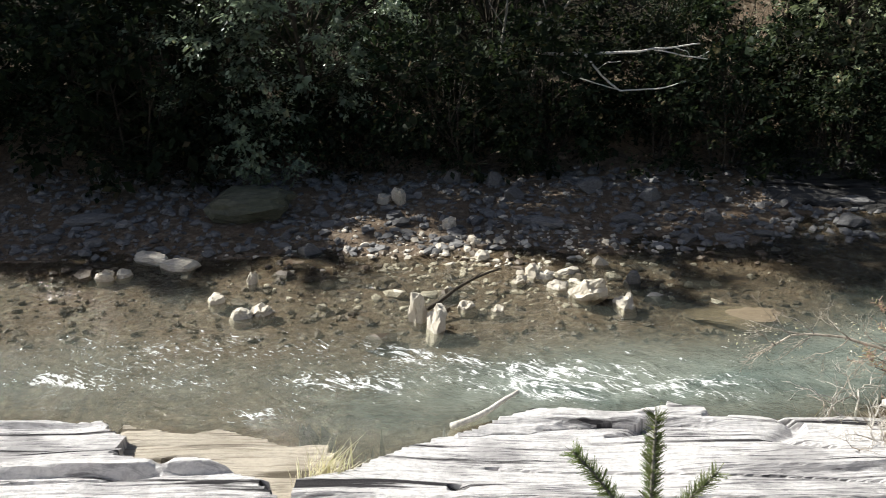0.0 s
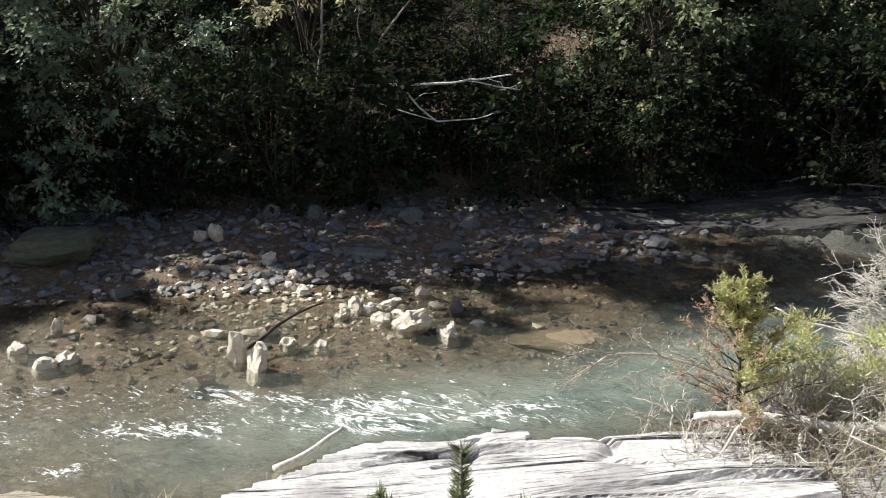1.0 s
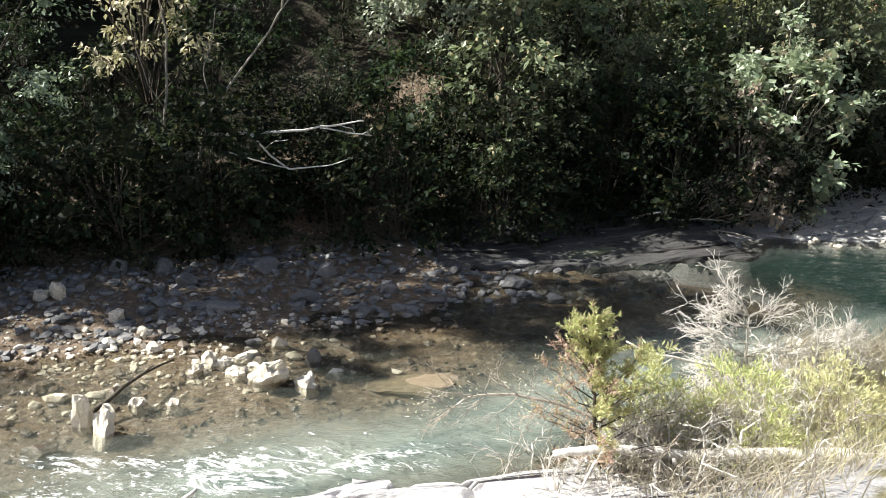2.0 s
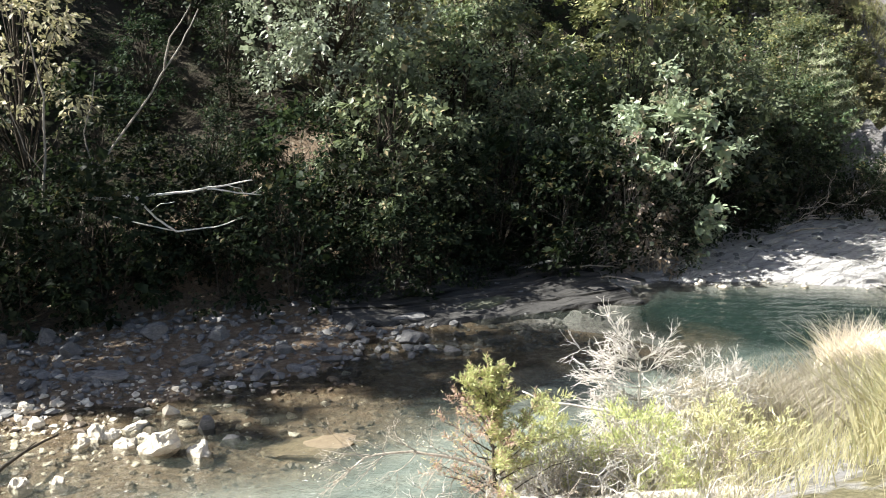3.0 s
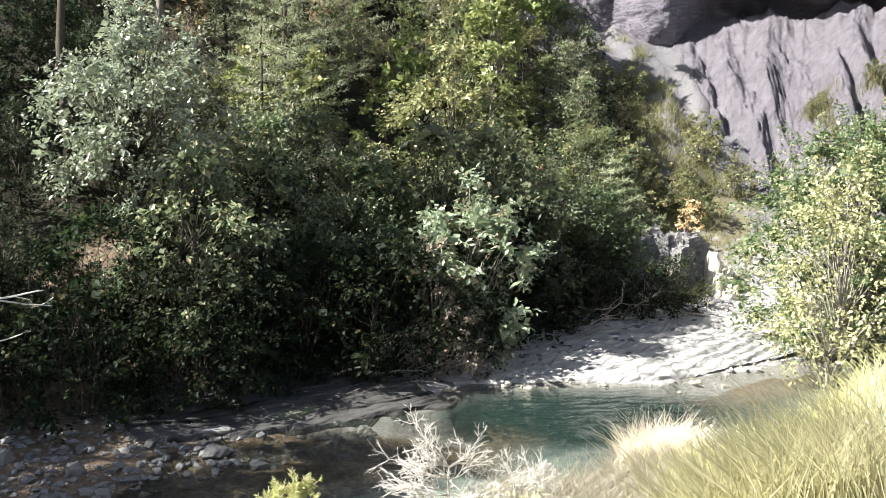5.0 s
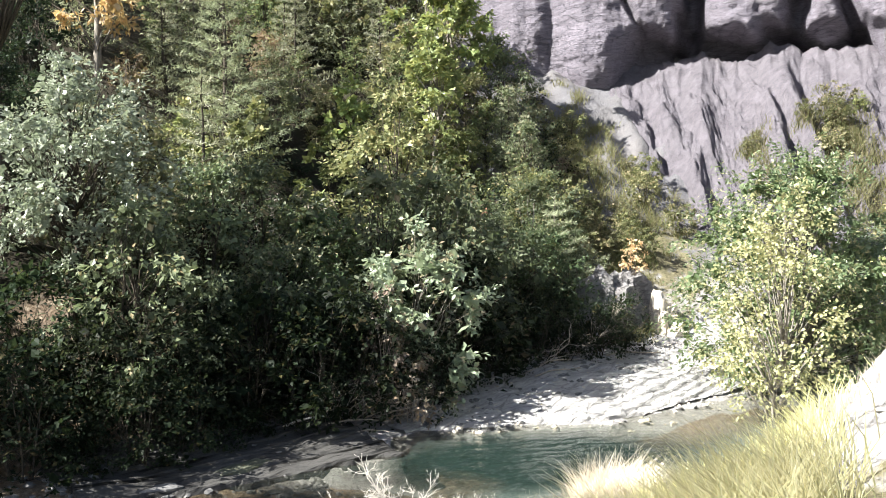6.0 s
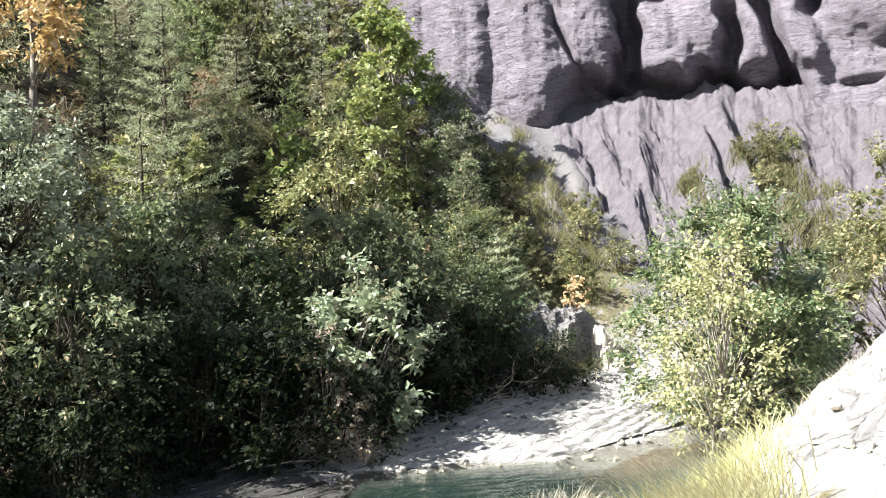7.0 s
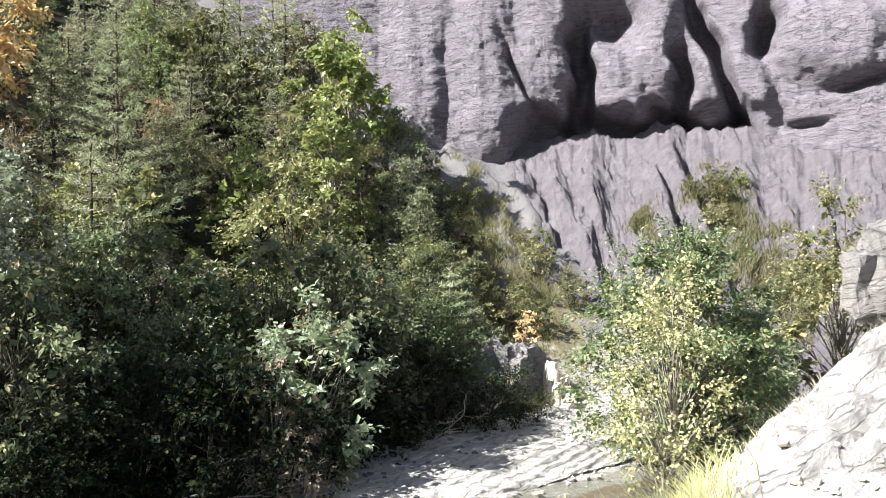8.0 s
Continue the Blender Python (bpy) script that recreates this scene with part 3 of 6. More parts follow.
def beside(x, y, line):
    """Signed distance from a line of points: positive on its left, going along it."""
    best, sign = np.full(x.shape, 1e9), np.ones(x.shape)
    for (ax, ay), (bx, by) in zip(line[:-1], line[1:]):
        dx, dy = bx - ax, by - ay
        t = np.clip(((x - ax) * dx + (y - ay) * dy) / (dx * dx + dy * dy), 0, 1)
        d = np.hypot(x - ax - t * dx, y - ay - t * dy)
        s = np.sign(dx * (y - ay) - dy * (x - ax))
        near = d < best - 1e-9
        best, sign = np.where(near, d, best), np.where(near, s, sign)
    return best * np.where(sign == 0, 1, sign)


def bumps(x, y, scale, seed=0.0):
    """Cheap smooth unevenness, about -1 to 1."""
    a, b = x / scale + seed * 1.7, y / scale - seed * 2.3
    return (np.sin(a * 1.9 + 1.3 * np.sin(b * 1.3 + seed)) + np.sin(b * 2.3 + 1.1 * np.sin(a * 1.7 - seed)) + 0.6 * np.sin(3.1 * a + 2.7 * b + 1.5 * np.sin(a - b))) / 2.6


def soft(v, k):
    return k * np.logaddexp(0, v / k)


def around(x, y, cx, cy, rx, ry, turn=0.0):
    c, s = math.cos(radians(turn)), math.sin(radians(turn))
    u, w = (x - cx) * c + (y - cy) * s, -(x - cx) * s + (y - cy) * c
    return np.exp(-((u / rx) ** 2) - (w / ry) ** 2)


def lie(x, y):
    """The ground's height and what it is made of."""
    x, y = np.asarray(x, float), np.asarray(y, float)
    hill, shore, near = beside(x, y, HILL_FOOT), beside(x, y, FAR_SHORE), -beside(x, y, NEAR_SHORE)
    out = -near
    bed = -(0.05 + 0.035 * np.clip(-shore, 0, 3)) - (0.20 + 0.40 * np.clip((x + 1.5) / 2.5, 0, 1)) * np.exp(-(((out - 0.9) / 0.85) ** 2))
    bed -= 1.0 * around(x, y, 12.4, 12.6, 2.6, 1.5, -25)
    bed += 0.05 * bumps(x, y, 0.9) + 0.025 * bumps(x, y, 0.33, 2)
    bed -= 0.30 * around(x, y, -3.3, 13.9, 0.9, 0.5)
    bar = 0.085 * np.clip(shore, 0, 2.2) + 0.03 * np.clip(shore - 2.2, 0, 6) + 0.04 * bumps(x, y, 0.8, 1) + 0.02 * bumps(x, y, 0.3, 3)
    z = np.where(shore > 0, bar - 0.03, bed)
    rise = soft(hill - 0.3, 0.35)
    rough = 0.35 * bumps(x, y, 4.1, 4) + 0.14 * bumps(x, y, 1.3, 5)
    rise = np.where(rise > 34, 34 + 0.1 * (rise - 34), rise)
    z = z + 0.60 * rise + rough * np.clip(hill / 4, 0, 1)
    bank = soft(near - 1.9, 0.25)
    height = 0.05 + 0.25 * np.clip((x - 4.2) / 0.8, 0, 1) + 0.05 * bumps(x, y, 0.9, 6)
    climb = np.minimum(bank * 0.66, 3.25) + 0.05 * np.clip(bank - 5, 0, 60)
    flat = np.clip((x - 3.0) / 3.0, 0, 1)
    climb = climb * (1 - 0.35 * flat) + 0.10 * bumps(x, y, 1.1, 7) * np.clip(bank, 0, 1)
    hump = 3.0 * around(x, y, 18.6, 5.6, 3.4, 2.6, -20) + 1.2 * around(x, y, 14.6, 6.6, 2.6, 1.8, -15) + 1.0 * np.clip(around(x, y, 19.4, 6.2, 1.5, 1.3, 20) * 4 - 1.2, 0, 1)
    bankz = height * np.clip(near / 0.12, 0, 1) + climb + hump * np.clip(near / 1.5, 0, 1)
    bankz = bankz - 0.16 * np.clip(4.8 - x, 0, 1) * np.clip(y - 5.0, 0, 1)
    z = np.where(near > 0, bankz - 0.05, z)
    strata = np.clip(hump, 0, 1.2) * (near > 0.3)
    z = z + strata * (0.16 * np.abs(np.sin(4.2 * (y + 0.45 * x) + 1.4 * bumps(x, y, 1.6, 11))) + 0.10 * bumps(x * 0.5, y * 1.3, 0.4, 12) + 0.05 * bumps(x, y, 0.2, 13))
    talus = np.clip((x - 21.5 - 0.25 * (y - 20)) / 2.5, 0, 1)
    gully = talus * np.clip((hill - 1.5) / 4, 0, 1)
    strike = 0.88 * x - 0.46 * y
    ribs = np.abs(np.sin(strike * 2.1 + 1.2 * bumps(x, y, 4.0, 8))) + 0.45 * np.abs(np.sin(strike * 5.3 + 2.0 * bumps(x, y, 2.0, 9)))
    z = z + gully * (0.30 * np.clip((hill - 4) / 6, 0.25, 1) * (ribs - 0.8) + 0.22 * bumps(x, y, 1.9, 14) + 0.08 * bumps(x, y, 0.6, 15))
    bearing, far = np.degrees(np.arctan2(x, np.maximum(y, 0.1))), np.hypot(x, y)
    wash = np.clip((far - 33) / 9, 0, 1) * np.clip((bearing - 46.5) / 2, 0, 1) * np.clip((67 - bearing) / 2, 0, 1) * (y > 0)
    z = z + wash * (0.4 * np.clip(0.8 - np.abs(np.sin((bearing + 0.2 * (far - 33)) * 1.7 + 0.35 * bumps(bearing, far, 3.0, 16))), 0, 1) + 0.15 * np.clip(0.8 - np.abs(np.sin((bearing + 0.2 * (far - 33)) * 4.1 + 0.7 * bumps(bearing, far, 1.2, 17))), 0, 1) + 0.10 * bumps(x, y, 0.7, 18) - 0.3)
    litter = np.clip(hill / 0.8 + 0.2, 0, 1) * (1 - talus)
    bedness = np.clip(0.5 + (5.5 - shore) / 1.4, 0, 1) * (near < 0) * (1 - 0.75 * np.clip((x - 6.5) / 2.5, 0, 1) * (shore > -0.5)) * (1 - np.clip((x - 11) / 2, 0, 1) * (shore > -0.3))
    turf = 0.8 * (around(x, y, 27.2, 21.5, 4.0, 1.8, 40) + around(x, y, 34.5, 18.0, 2.4, 3.0) + 0.8 * around(x, y, 31, 22, 1.0, 1.0)) + 0.75 * np.clip((near - 2.2) / 1.2, 0, 1) * np.clip((x - 3) / 2, 0, 1) * (1 - np.clip((x - 11.5) / 1.5, 0, 1))
    return z, litter, bedness, np.clip(turf, 0, 1), np.clip(talus * np.clip((hill - 1.0) / 3, 0, 1) + 0.42 * np.clip(hump, 0, 1) * (near > 0.3), 0, 1)


def floor_at(x, y):
    return float(lie(np.array([x]), np.array([y]))[0][0])


def sheet(xs, ys, heights):
    nx, ny = len(xs), len(ys)
    gx, gy = np.meshgrid(xs, ys)
    verts = np.stack([gx.ravel(), gy.ravel(), heights.ravel()], 1)
    i = (np.arange(ny - 1)[:, None] * nx + np.arange(nx - 1)).ravel()
    return verts, np.stack([i, i + 1, i + nx + 1, i + nx], 1)


def sheet_object(name, verts, faces, material, masks, smooth=True):
    me = bpy.data.meshes.new(name)
    me.from_pydata(verts.tolist(), [], faces.tolist())
    me.materials.append(material)
    me.polygons.foreach_set("use_smooth", np.full(len(me.polygons), smooth))
    for key, values in masks.items():
        me.attributes.new(key, "FLOAT", "POINT").data.foreach_set("value", np.ascontiguousarray(values.ravel(), np.float32))
    return new(name, me)


def steps(stops):
    """Grid lines from rows of (from, to, spacing)."""
    return np.unique(np.concatenate([np.arange(a, b, s) for a, b, s in stops] + [[stops[-1][1]]]))


XS = steps([(-900, -100, 80), (-100, -30, 5), (-30, -9, 1.0), (-9, 26, 0.19), (26, 44, 0.3), (44, 50, 0.6), (50, 100, 4), (100, 900, 80)])
YS = steps([(-900, -100, 80), (-100, -10, 6), (-10, 4, 0.8), (4, 19, 0.16), (19, 34, 0.3), (34, 45, 0.5), (45, 100, 4), (100, 900, 80)])
GX, GY = np.meshgrid(XS, YS)
GZ, LITTER, BED, TURF, SCREE = lie(GX, GY)
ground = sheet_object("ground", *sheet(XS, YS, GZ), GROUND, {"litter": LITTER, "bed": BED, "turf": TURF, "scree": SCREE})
tagged(ground, "brown river bed, grey marl bank and leaf-strewn wooded slope", "ground", kind="structure")

# ---- the river ----
WX = steps([(-60, -9, 1.5), (-9, 20, 0.10), (20, 40, 0.5), (40, 70, 2)])
WY = steps([(-40, 6, 2), (6, 15.5, 0.075), (15.5, 21, 0.5)])
QX, QY = np.meshgrid(WX, WY)
DEEP = np.clip(-lie(QX, QY)[0], 0, 2)
FLOW = np.exp(-(((-(-beside(QX, QY, NEAR_SHORE)) - 1.15) / 0.75) ** 2))
FOAM = np.zeros(QX.shape)
for cx, cy, rx, ry, turn, much in [
    (-3.9, 9.35, 0.5, 0.16, -20, 0.9), (-4.4, 9.4, 0.5, 0.14, 0, 0.7), (-1.95, 8.62, 0.55, 0.16, 10, 1.1), (-1.35, 9.3, 0.45, 0.15, -8, 1.05), (-0.85, 9.2, 0.5, 0.16, -12, 1.0),
    (-0.45, 9.9, 0.22, 0.16, 0, 1.1), (0.15, 9.75, 0.5, 0.12, -12, 0.9), (0.95, 9.45, 0.35, 0.2, -25, 0.95), (1.15, 8.95, 0.5, 0.2, -20, 0.9), (1.55, 9.5, 0.4, 0.14, -10, 1.0), (1.85, 9.15, 0.55, 0.22, -12, 0.9),
    (2.7, 9.1, 0.7, 0.22, -5, 0.7), (2.9, 8.8, 0.4, 0.12, 0, 0.6), (-3.3, 10.2, 1.3, 0.35, -15, 0.55), (-3.0, 9.5, 1.0, 0.25, -25, 0.6), (-2.0, 10.3, 1.1, 0.3, -15, 0.5), (-0.9, 10.3, 0.7, 0.3, -15, 0.45),
    (0.4, 9.2, 1.6, 0.45, -8, 0.5), (-0.6, 9.6, 2.4, 0.4, -10, 0.3), (2.2, 9.3, 1.6, 0.4, -12, 0.3), (-4.0, 9.7, 1.5, 0.4, -18, 0.35), (2.2, 10.9, 0.4, 0.12, 0, 0.45), (9.2, 10.0, 0.8, 0.3, -10, 1.0), (8.4, 10.3, 0.6, 0.25, -10, 0.7), (-3.2, 14.0, 0.5, 0.14, 0, 0.5), (-3.0, 13.3, 2.0, 0.2, 0, 0.3)]:
    FOAM += much * around(QX, QY, cx, cy, rx, ry, turn)
RUSH = np.clip(FOAM, 0, 1.2)
WAVES = (0.006 + 0.022 * RUSH) * bumps(QX + 0.5 * QY, QY * 1.5, 0.22, 3) + (0.004 + 0.018 * FLOW) * bumps(QX, QY * 1.7, 0.55, 1)
# The pool mask marks where the water carries the painted dark reflection.
water = sheet_object("river_water", *sheet(WX, WY, WAVES), WATER, {"depth": DEEP, "pool": np.clip(1.6 * around(QX, QY, 12.4, 12.4, 3.6, 2.0, -20), 0, 1), "foam": RUSH, "swift": np.clip(np.exp(-((beside(QX, QY, NEAR_SHORE) - 1.6) / 1.3) ** 2) + RUSH, 0, 1.5) * (QX < 5)})
water.visible_shadow = False
tagged(water, "shallow river, clear brown to milky turquoise, with white riffles", "river", kind="structure")


# ---- the marl cliff behind the wood ----
def block(a, e, a0, e0, wide, high, hard=4):
    return np.exp(-(np.abs((a - a0) / wide) ** hard) - np.abs((e - e0) / high) ** hard)


def cliff_distance(a):
    return np.interp(a, (33, 38, 45, 52, 60, 70, 80, 96), (50, 48.5, 47, 45.5, 44, 41, 40, 44))


def cliff_foot(a):
    """Height of the line, scalloped by the wash, where the talus meets the rock."""
    rise = np.interp(a, (33, 44, 49, 51, 53.5, 55.5, 57, 59, 61, 64, 70, 90), (5.0, 4.8, 5.0, 4.9, 5.4, 4.8, 5.9, 5.3, 5.5, 4.9, 4.3, 4.0))
    rise = rise - 1.0 + 0.30 * np.abs(np.sin(a * 1.5 + 0.8 * bumps(a, a, 2.0, 51))) - 0.15
    return 5 + cliff_distance(a) * np.tan(np.radians(rise))


def cliff_face():
    """Bulging buttresses and fingers of rock, with slots, pockets and a deep hollow along the foot; a thick body runs back from the face."""
    turn, rise = steps([(33, 41, 0.6), (41, 70, 0.085), (70, 90, 0.8)]), steps([(3, 7, 0.4), (7, 18.5, 0.08), (18.5, 32, 0.5)])
    a, z = np.meshgrid(turn, rise)
    far = cliff_distance(a)
    e = np.degrees(np.arctan2(z - 5, far)) + 0.22 * bumps(a, z, 1.9, 34)
    s = a + 0.30 * bumps(a, e, 1.7, 31) + 0.15 * bumps(a, e, 0.6, 32)
    o = 0.03 * (z - 8)
    # the two smooth buttresses beside the wood, and the crack between them
    o -= 1.3 * block(s, e, 47.4, 11.0, 2.0, 6.0, 3) + 0.7 * block(s, e, 48.0, 6.0, 1.7, 1.6, 3) + 0.9 * block(s, e, 43.6, 10, 1.5, 6)
    o -= 1.2 * block(s, e, 50.8, 11.6, 1.45, 4.6, 4)
    o += 0.7 * block(s - 0.42 * (9.2 - e), e, 49.4, 9.0, 0.16, 2.2, 2)
    # the tall slot and the pocket above the first finger
    o += 2.7 * block(s, e, 52.85, 8.6, 0.62, 3.9, 4) + 2.3 * block(s, e, 54.6, 12.5, 1.15, 1.25, 2)
    o -= 0.9 * block(s - 0.22 * (9 - e), e, 54.75, 8.9, 1.05, 2.5, 3)
    o -= 0.8 * block(s, e, 56.9, 11.8, 1.25, 3.9, 4)
    # the second slot, the leaning band of shade and the small finger between them
    o += 2.0 * block(s, e, 58.35, 8.8, 0.5, 2.0, 3) + 2.2 * block(s - 0.42 * (10 - e), e, 60.3, 9.8, 0.52, 4.6, 4)
    o -= 0.5 * block(s - 0.1 * (9 - e), e, 59.6, 9.0, 0.5, 1.2, 3)
    o -= 0.9 * block(s - 0.2 * (8.5 - e), e, 62.1, 8.4, 1.0, 2.9, 4)
    o += 2.2 * block(s, e, 62.7, 11.6, 0.75, 1.5, 3)
    # the hollow along the foot
    o += 3.2 * block(s, e + 0.5 * bumps(a, e, 1.1, 33), 56.0, 5.7, 6.3, 1.55, 5)
    # long beds that stand out of the pale shoulder
    lean = e - 0.2 * (s - 66)
    o -= 1.2 * block(s, e, 66.5, 10.8, 2.8, 2.0, 4)
    o += 1.0 * block(s, lean, 67.6, 8.3, 1.6, 0.30, 2) + 0.7 * block(s, lean, 65.2, 6.7, 1.0, 0.22, 2) + 0.8 * block(s, e, 67.6, 13.2, 0.7, 0.6, 3)
    fall = bumps(a * 0.8, z, 3.2, 2) * 0.22
    rills = 0.09 * (0.5 - np.abs(bumps(a * 0.77 + 0.05 * z, z * 0.12, 0.55, 25))) + 0.045 * (0.5 - np.abs(bumps(a * 0.77 + 0.4 * bumps(a, z, 1.0, 29), z * 0.16, 0.21, 26)))
    level = z / 0.36 + 0.30 * a + 1.0 * bumps(a * 0.5, z, 1.5, 27)
    saw = (level - np.floor(level)) * 0.09 * np.clip(0.05 + bumps(a * 1.6, np.floor(level) * 0.9, 0.9, 28), 0, 1)
    crag = 0.05 * bumps(a * 0.77, z * 1.2, 0.75, 21) + 0.035 * bumps(a * 0.77, z * 1.4, 0.30, 22) + 0.02 * bumps(a * 0.77, z * 1.4, 0.13, 24)
    r = far + o + fall + rills + saw + crag
    verts = np.stack([r * np.sin(np.radians(a)), r * np.cos(np.radians(a)), z], -1)
    nz, na = a.shape
    back = verts[-1] * (1.45, 1.45, 1.0) + (0, 0, 3.0)
    low = back * (1, 1, 0) + (0, 0, 2.0)
    verts = np.concatenate([verts.reshape(-1, 3), back, low])
    i = (np.arange(nz + 1)[:, None] * na + np.arange(na - 1)).ravel()
    return verts, np.stack([i, i + na, i + na + 1, i + 1], 1)


cliff = sheet_object("cliff", *cliff_face(), CLIFF, {}, True)
tagged(cliff, "grey marl cliff with bulging buttresses above dark hollows", "cliff", kind="structure")

TALUS_RUN = 1.25


def talus_height(a, r):
    """The talus without its ribs: a plane slope that falls from the cliff's foot."""
    return cliff_foot(a) - (cliff_distance(a) - 1.0 - r) / TALUS_RUN


def talus_relief(a, d):
    """Ribs and gullies of the talus, d below the cliff's foot."""
    line = a - 0.55 * d + 0.35 * bumps(a, d * 0.4, 2.0, 17) + 0.10 * bumps(a, d, 0.7, 18)
    tall = np.clip(0.55 + 0.8 * bumps(line, d * 0.10, 2.1, 35), 0.12, 1.1)
    wash = np.interp(a, (43, 49, 51, 62, 64, 71), (0.25, 0.35, 1, 1, 0.35, 0.25)) * np.clip(0.35 + d / 2.2, 0.1, 1)
    ribs = 0.85 * tall * (0.5 + 0.5 * np.cos(line * 3.7)) + 0.10 * tall * (0.5 + 0.5 * np.cos(line * 9.1 + 1)) + 0.03 * np.cos(line * 23.0)
    return wash * ribs + 0.10 * bumps(line * 0.8, d, 0.5, 36) + 0.09 * bumps(line * 0.8, d * 0.6, 0.2, 37) + 0.05 * bumps(a, d, 0.09, 38)


def slope_top(x, y):
    x, y = np.asarray(x, float), np.asarray(y, float)
    a, r = np.degrees(np.arctan2(x, y)), np.hypot(x, y)
    return np.maximum(lie(x, y)[0], np.where(x > 20, talus_height(a, r) + talus_relief(a, (cliff_distance(a) - 1.0 - r) / TALUS_RUN), -9))


def talus_face():
    """Ribs of washed marl with rounded heads that run down and aside from the cliff's foot."""
    turn, down = np.arange(43.0, 71.0, 0.075), np.arange(-1.3, 10.5, 0.10)
    a, d = np.meshgrid(turn, down)
    top = cliff_foot(a)
    head = np.clip(-d, 0, 2)
    z = top - d + 0.25 * head + talus_relief(a, d)
    r = cliff_distance(a) - 1.0 - TALUS_RUN * np.maximum(d, 0) + 1.6 * head
    verts = np.stack([r * np.sin(np.radians(a)), r * np.cos(np.radians(a)), z], -1).reshape(-1, 3)
    i = (np.arange(len(down) - 1)[:, None] * len(turn) + np.arange(len(turn) - 1)).ravel()
    return verts, np.stack([i, i + 1, i + len(turn) + 1, i + len(turn)], 1)


talus = sheet_object("talus", *talus_face(), TALUS, {}, True)
tagged(talus, "ribbed grey talus of washed marl below the cliff", "talus", kind="structure")


# ---- bleached ledges along the near bank ----
def ledge(label, x0, x1, y0, y1, front, dip, seed, material, lift=0.0, grow=1.0, back=None):
    """Flat-lying beds that step down to the water, with a broken front."""
    xs, ys = np.arange(x0, x1, 0.065), np.arange(y0, y1, 0.02)
    x, y = np.meshgrid(xs, ys)
    ragged = 0.15 * bumps(x, x * 0.3, 0.7, seed) + 0.04 * bumps(x, y, 0.17, seed + 1)
    inside = np.interp(x, *zip(*front)) + ragged - y
    across = 8.4 - y + 0.05 * x * dip + 0.05 * bumps(x * 0.15, y * 0.5, 0.5, seed + 2) + 0.07 * bumps(x * 0.6, y, 0.9, seed + 12) + 0.02 * bumps(x * 0.6, y, 0.25, seed + 6)
    step = across / 0.62 + 0.55 * bumps(x * 0.12, y, 0.6, seed + 9) + 0.2 * bumps(x * 0.3, y * 0.4, 0.5, seed + 10)
    index = np.floor(step)
    u = step - index
    tilt = 0.006 + 0.12 * np.clip(0.15 + bumps(x * 0.22 + index * 3.7, index * 5.1, 0.8, seed + 3), 0, 1)
    fine = across / 0.07 + 0.3 * bumps(x * 0.2, y, 0.4, seed + 11)
    v = fine - np.floor(fine)
    slope = np.clip(u / 0.93, 0, 1) - np.clip((u - 0.93) / 0.07, 0, 1)
    z = lift + 0.10 + grow * (0.16 * across + 0.02 * inside) + tilt * slope * (0.35 + 0.65 * grow) + 0.007 * np.clip(v / 0.8, 0, 1) * (v < 0.85) + 0.015 * bumps(x, y, 1.2, seed + 3) + 0.008 * bumps(x * 0.4, y * 2, 0.2, seed + 4)
    cracks = np.exp(-((bumps(x * 0.45, y * 1.5, 0.8, seed + 5) / 0.05) ** 2)) * (bumps(x, y, 1.3, seed + 8) > 0.1)
    z -= 0.08 * cracks
    ends = np.minimum(x - x0 - 0.15, x1 - 0.15 - x) + 0.25 * bumps(y, x, 0.4, seed)
    if back:
        behind = y - np.interp(x, *zip(*back)) + 0.05 * bumps(x, x, 0.5, seed + 14) + 0.03 * bumps(x, y, 0.13, seed + 15)
        z = np.where(behind < 0, -0.9, z - 0.05 * np.clip(1 - behind / 0.06, 0, 1))
    solid = np.clip(inside / 0.08 + 0.5, 0, 1)
    z = z * solid - 0.7 * (1 - solid)
    z = np.where(ends < 0, -0.9, z * np.clip(ends / 0.08, 0, 1))
    ob = sheet_object("rock_ledge", *sheet(xs, ys, z), material, {"strata": across}, False)
    return tagged(ob, label, "rock ledge", "bank ledges", "structure")


ledge("bleached layered marl ledge along the water", -7.0, -1.05, 5.0, 8.7, [(-7, 8.4), (-3.3, 8.32), (-2.95, 8.0), (-2.85, 7.45), (-1.75, 7.32), (-1.35, 7.1), (-1.0, 6.6)], 0.3, 1, STRATA)
ledge("low wet ochre marl ledge at the water's edge", -3.3, -0.55, 6.6, 8.5, [(-3.2, 8.3), (-1.9, 8.28), (-1.1, 8.0), (-0.75, 7.3), (-0.6, 6.9)], -0.5, 7, STRATA_WET, -0.035, 0.1)
ledge("bleached striated marl ledge with dark cracks", -1.5, 4.9, 5.0, 8.6, [(-1.5, 6.9), (-0.9, 7.15), (-0.3, 7.75), (0.3, 8.05), (2.0, 8.3), (2.4, 8.12), (4.9, 8.4)], -0.8, 13, STRATA)

ledge("upper white bed with a dark broken edge", -0.15, 2.55, 7.6, 8.6, [(-0.2, 7.9), (0.4, 8.12), (1.2, 8.25), (2.1, 8.36), (2.5, 8.2)], -0.8, 19, STRATA, 0.10, 0.4, [(-0.2, 7.84), (0.5, 7.86), (1.2, 7.95), (2.5, 8.1)])


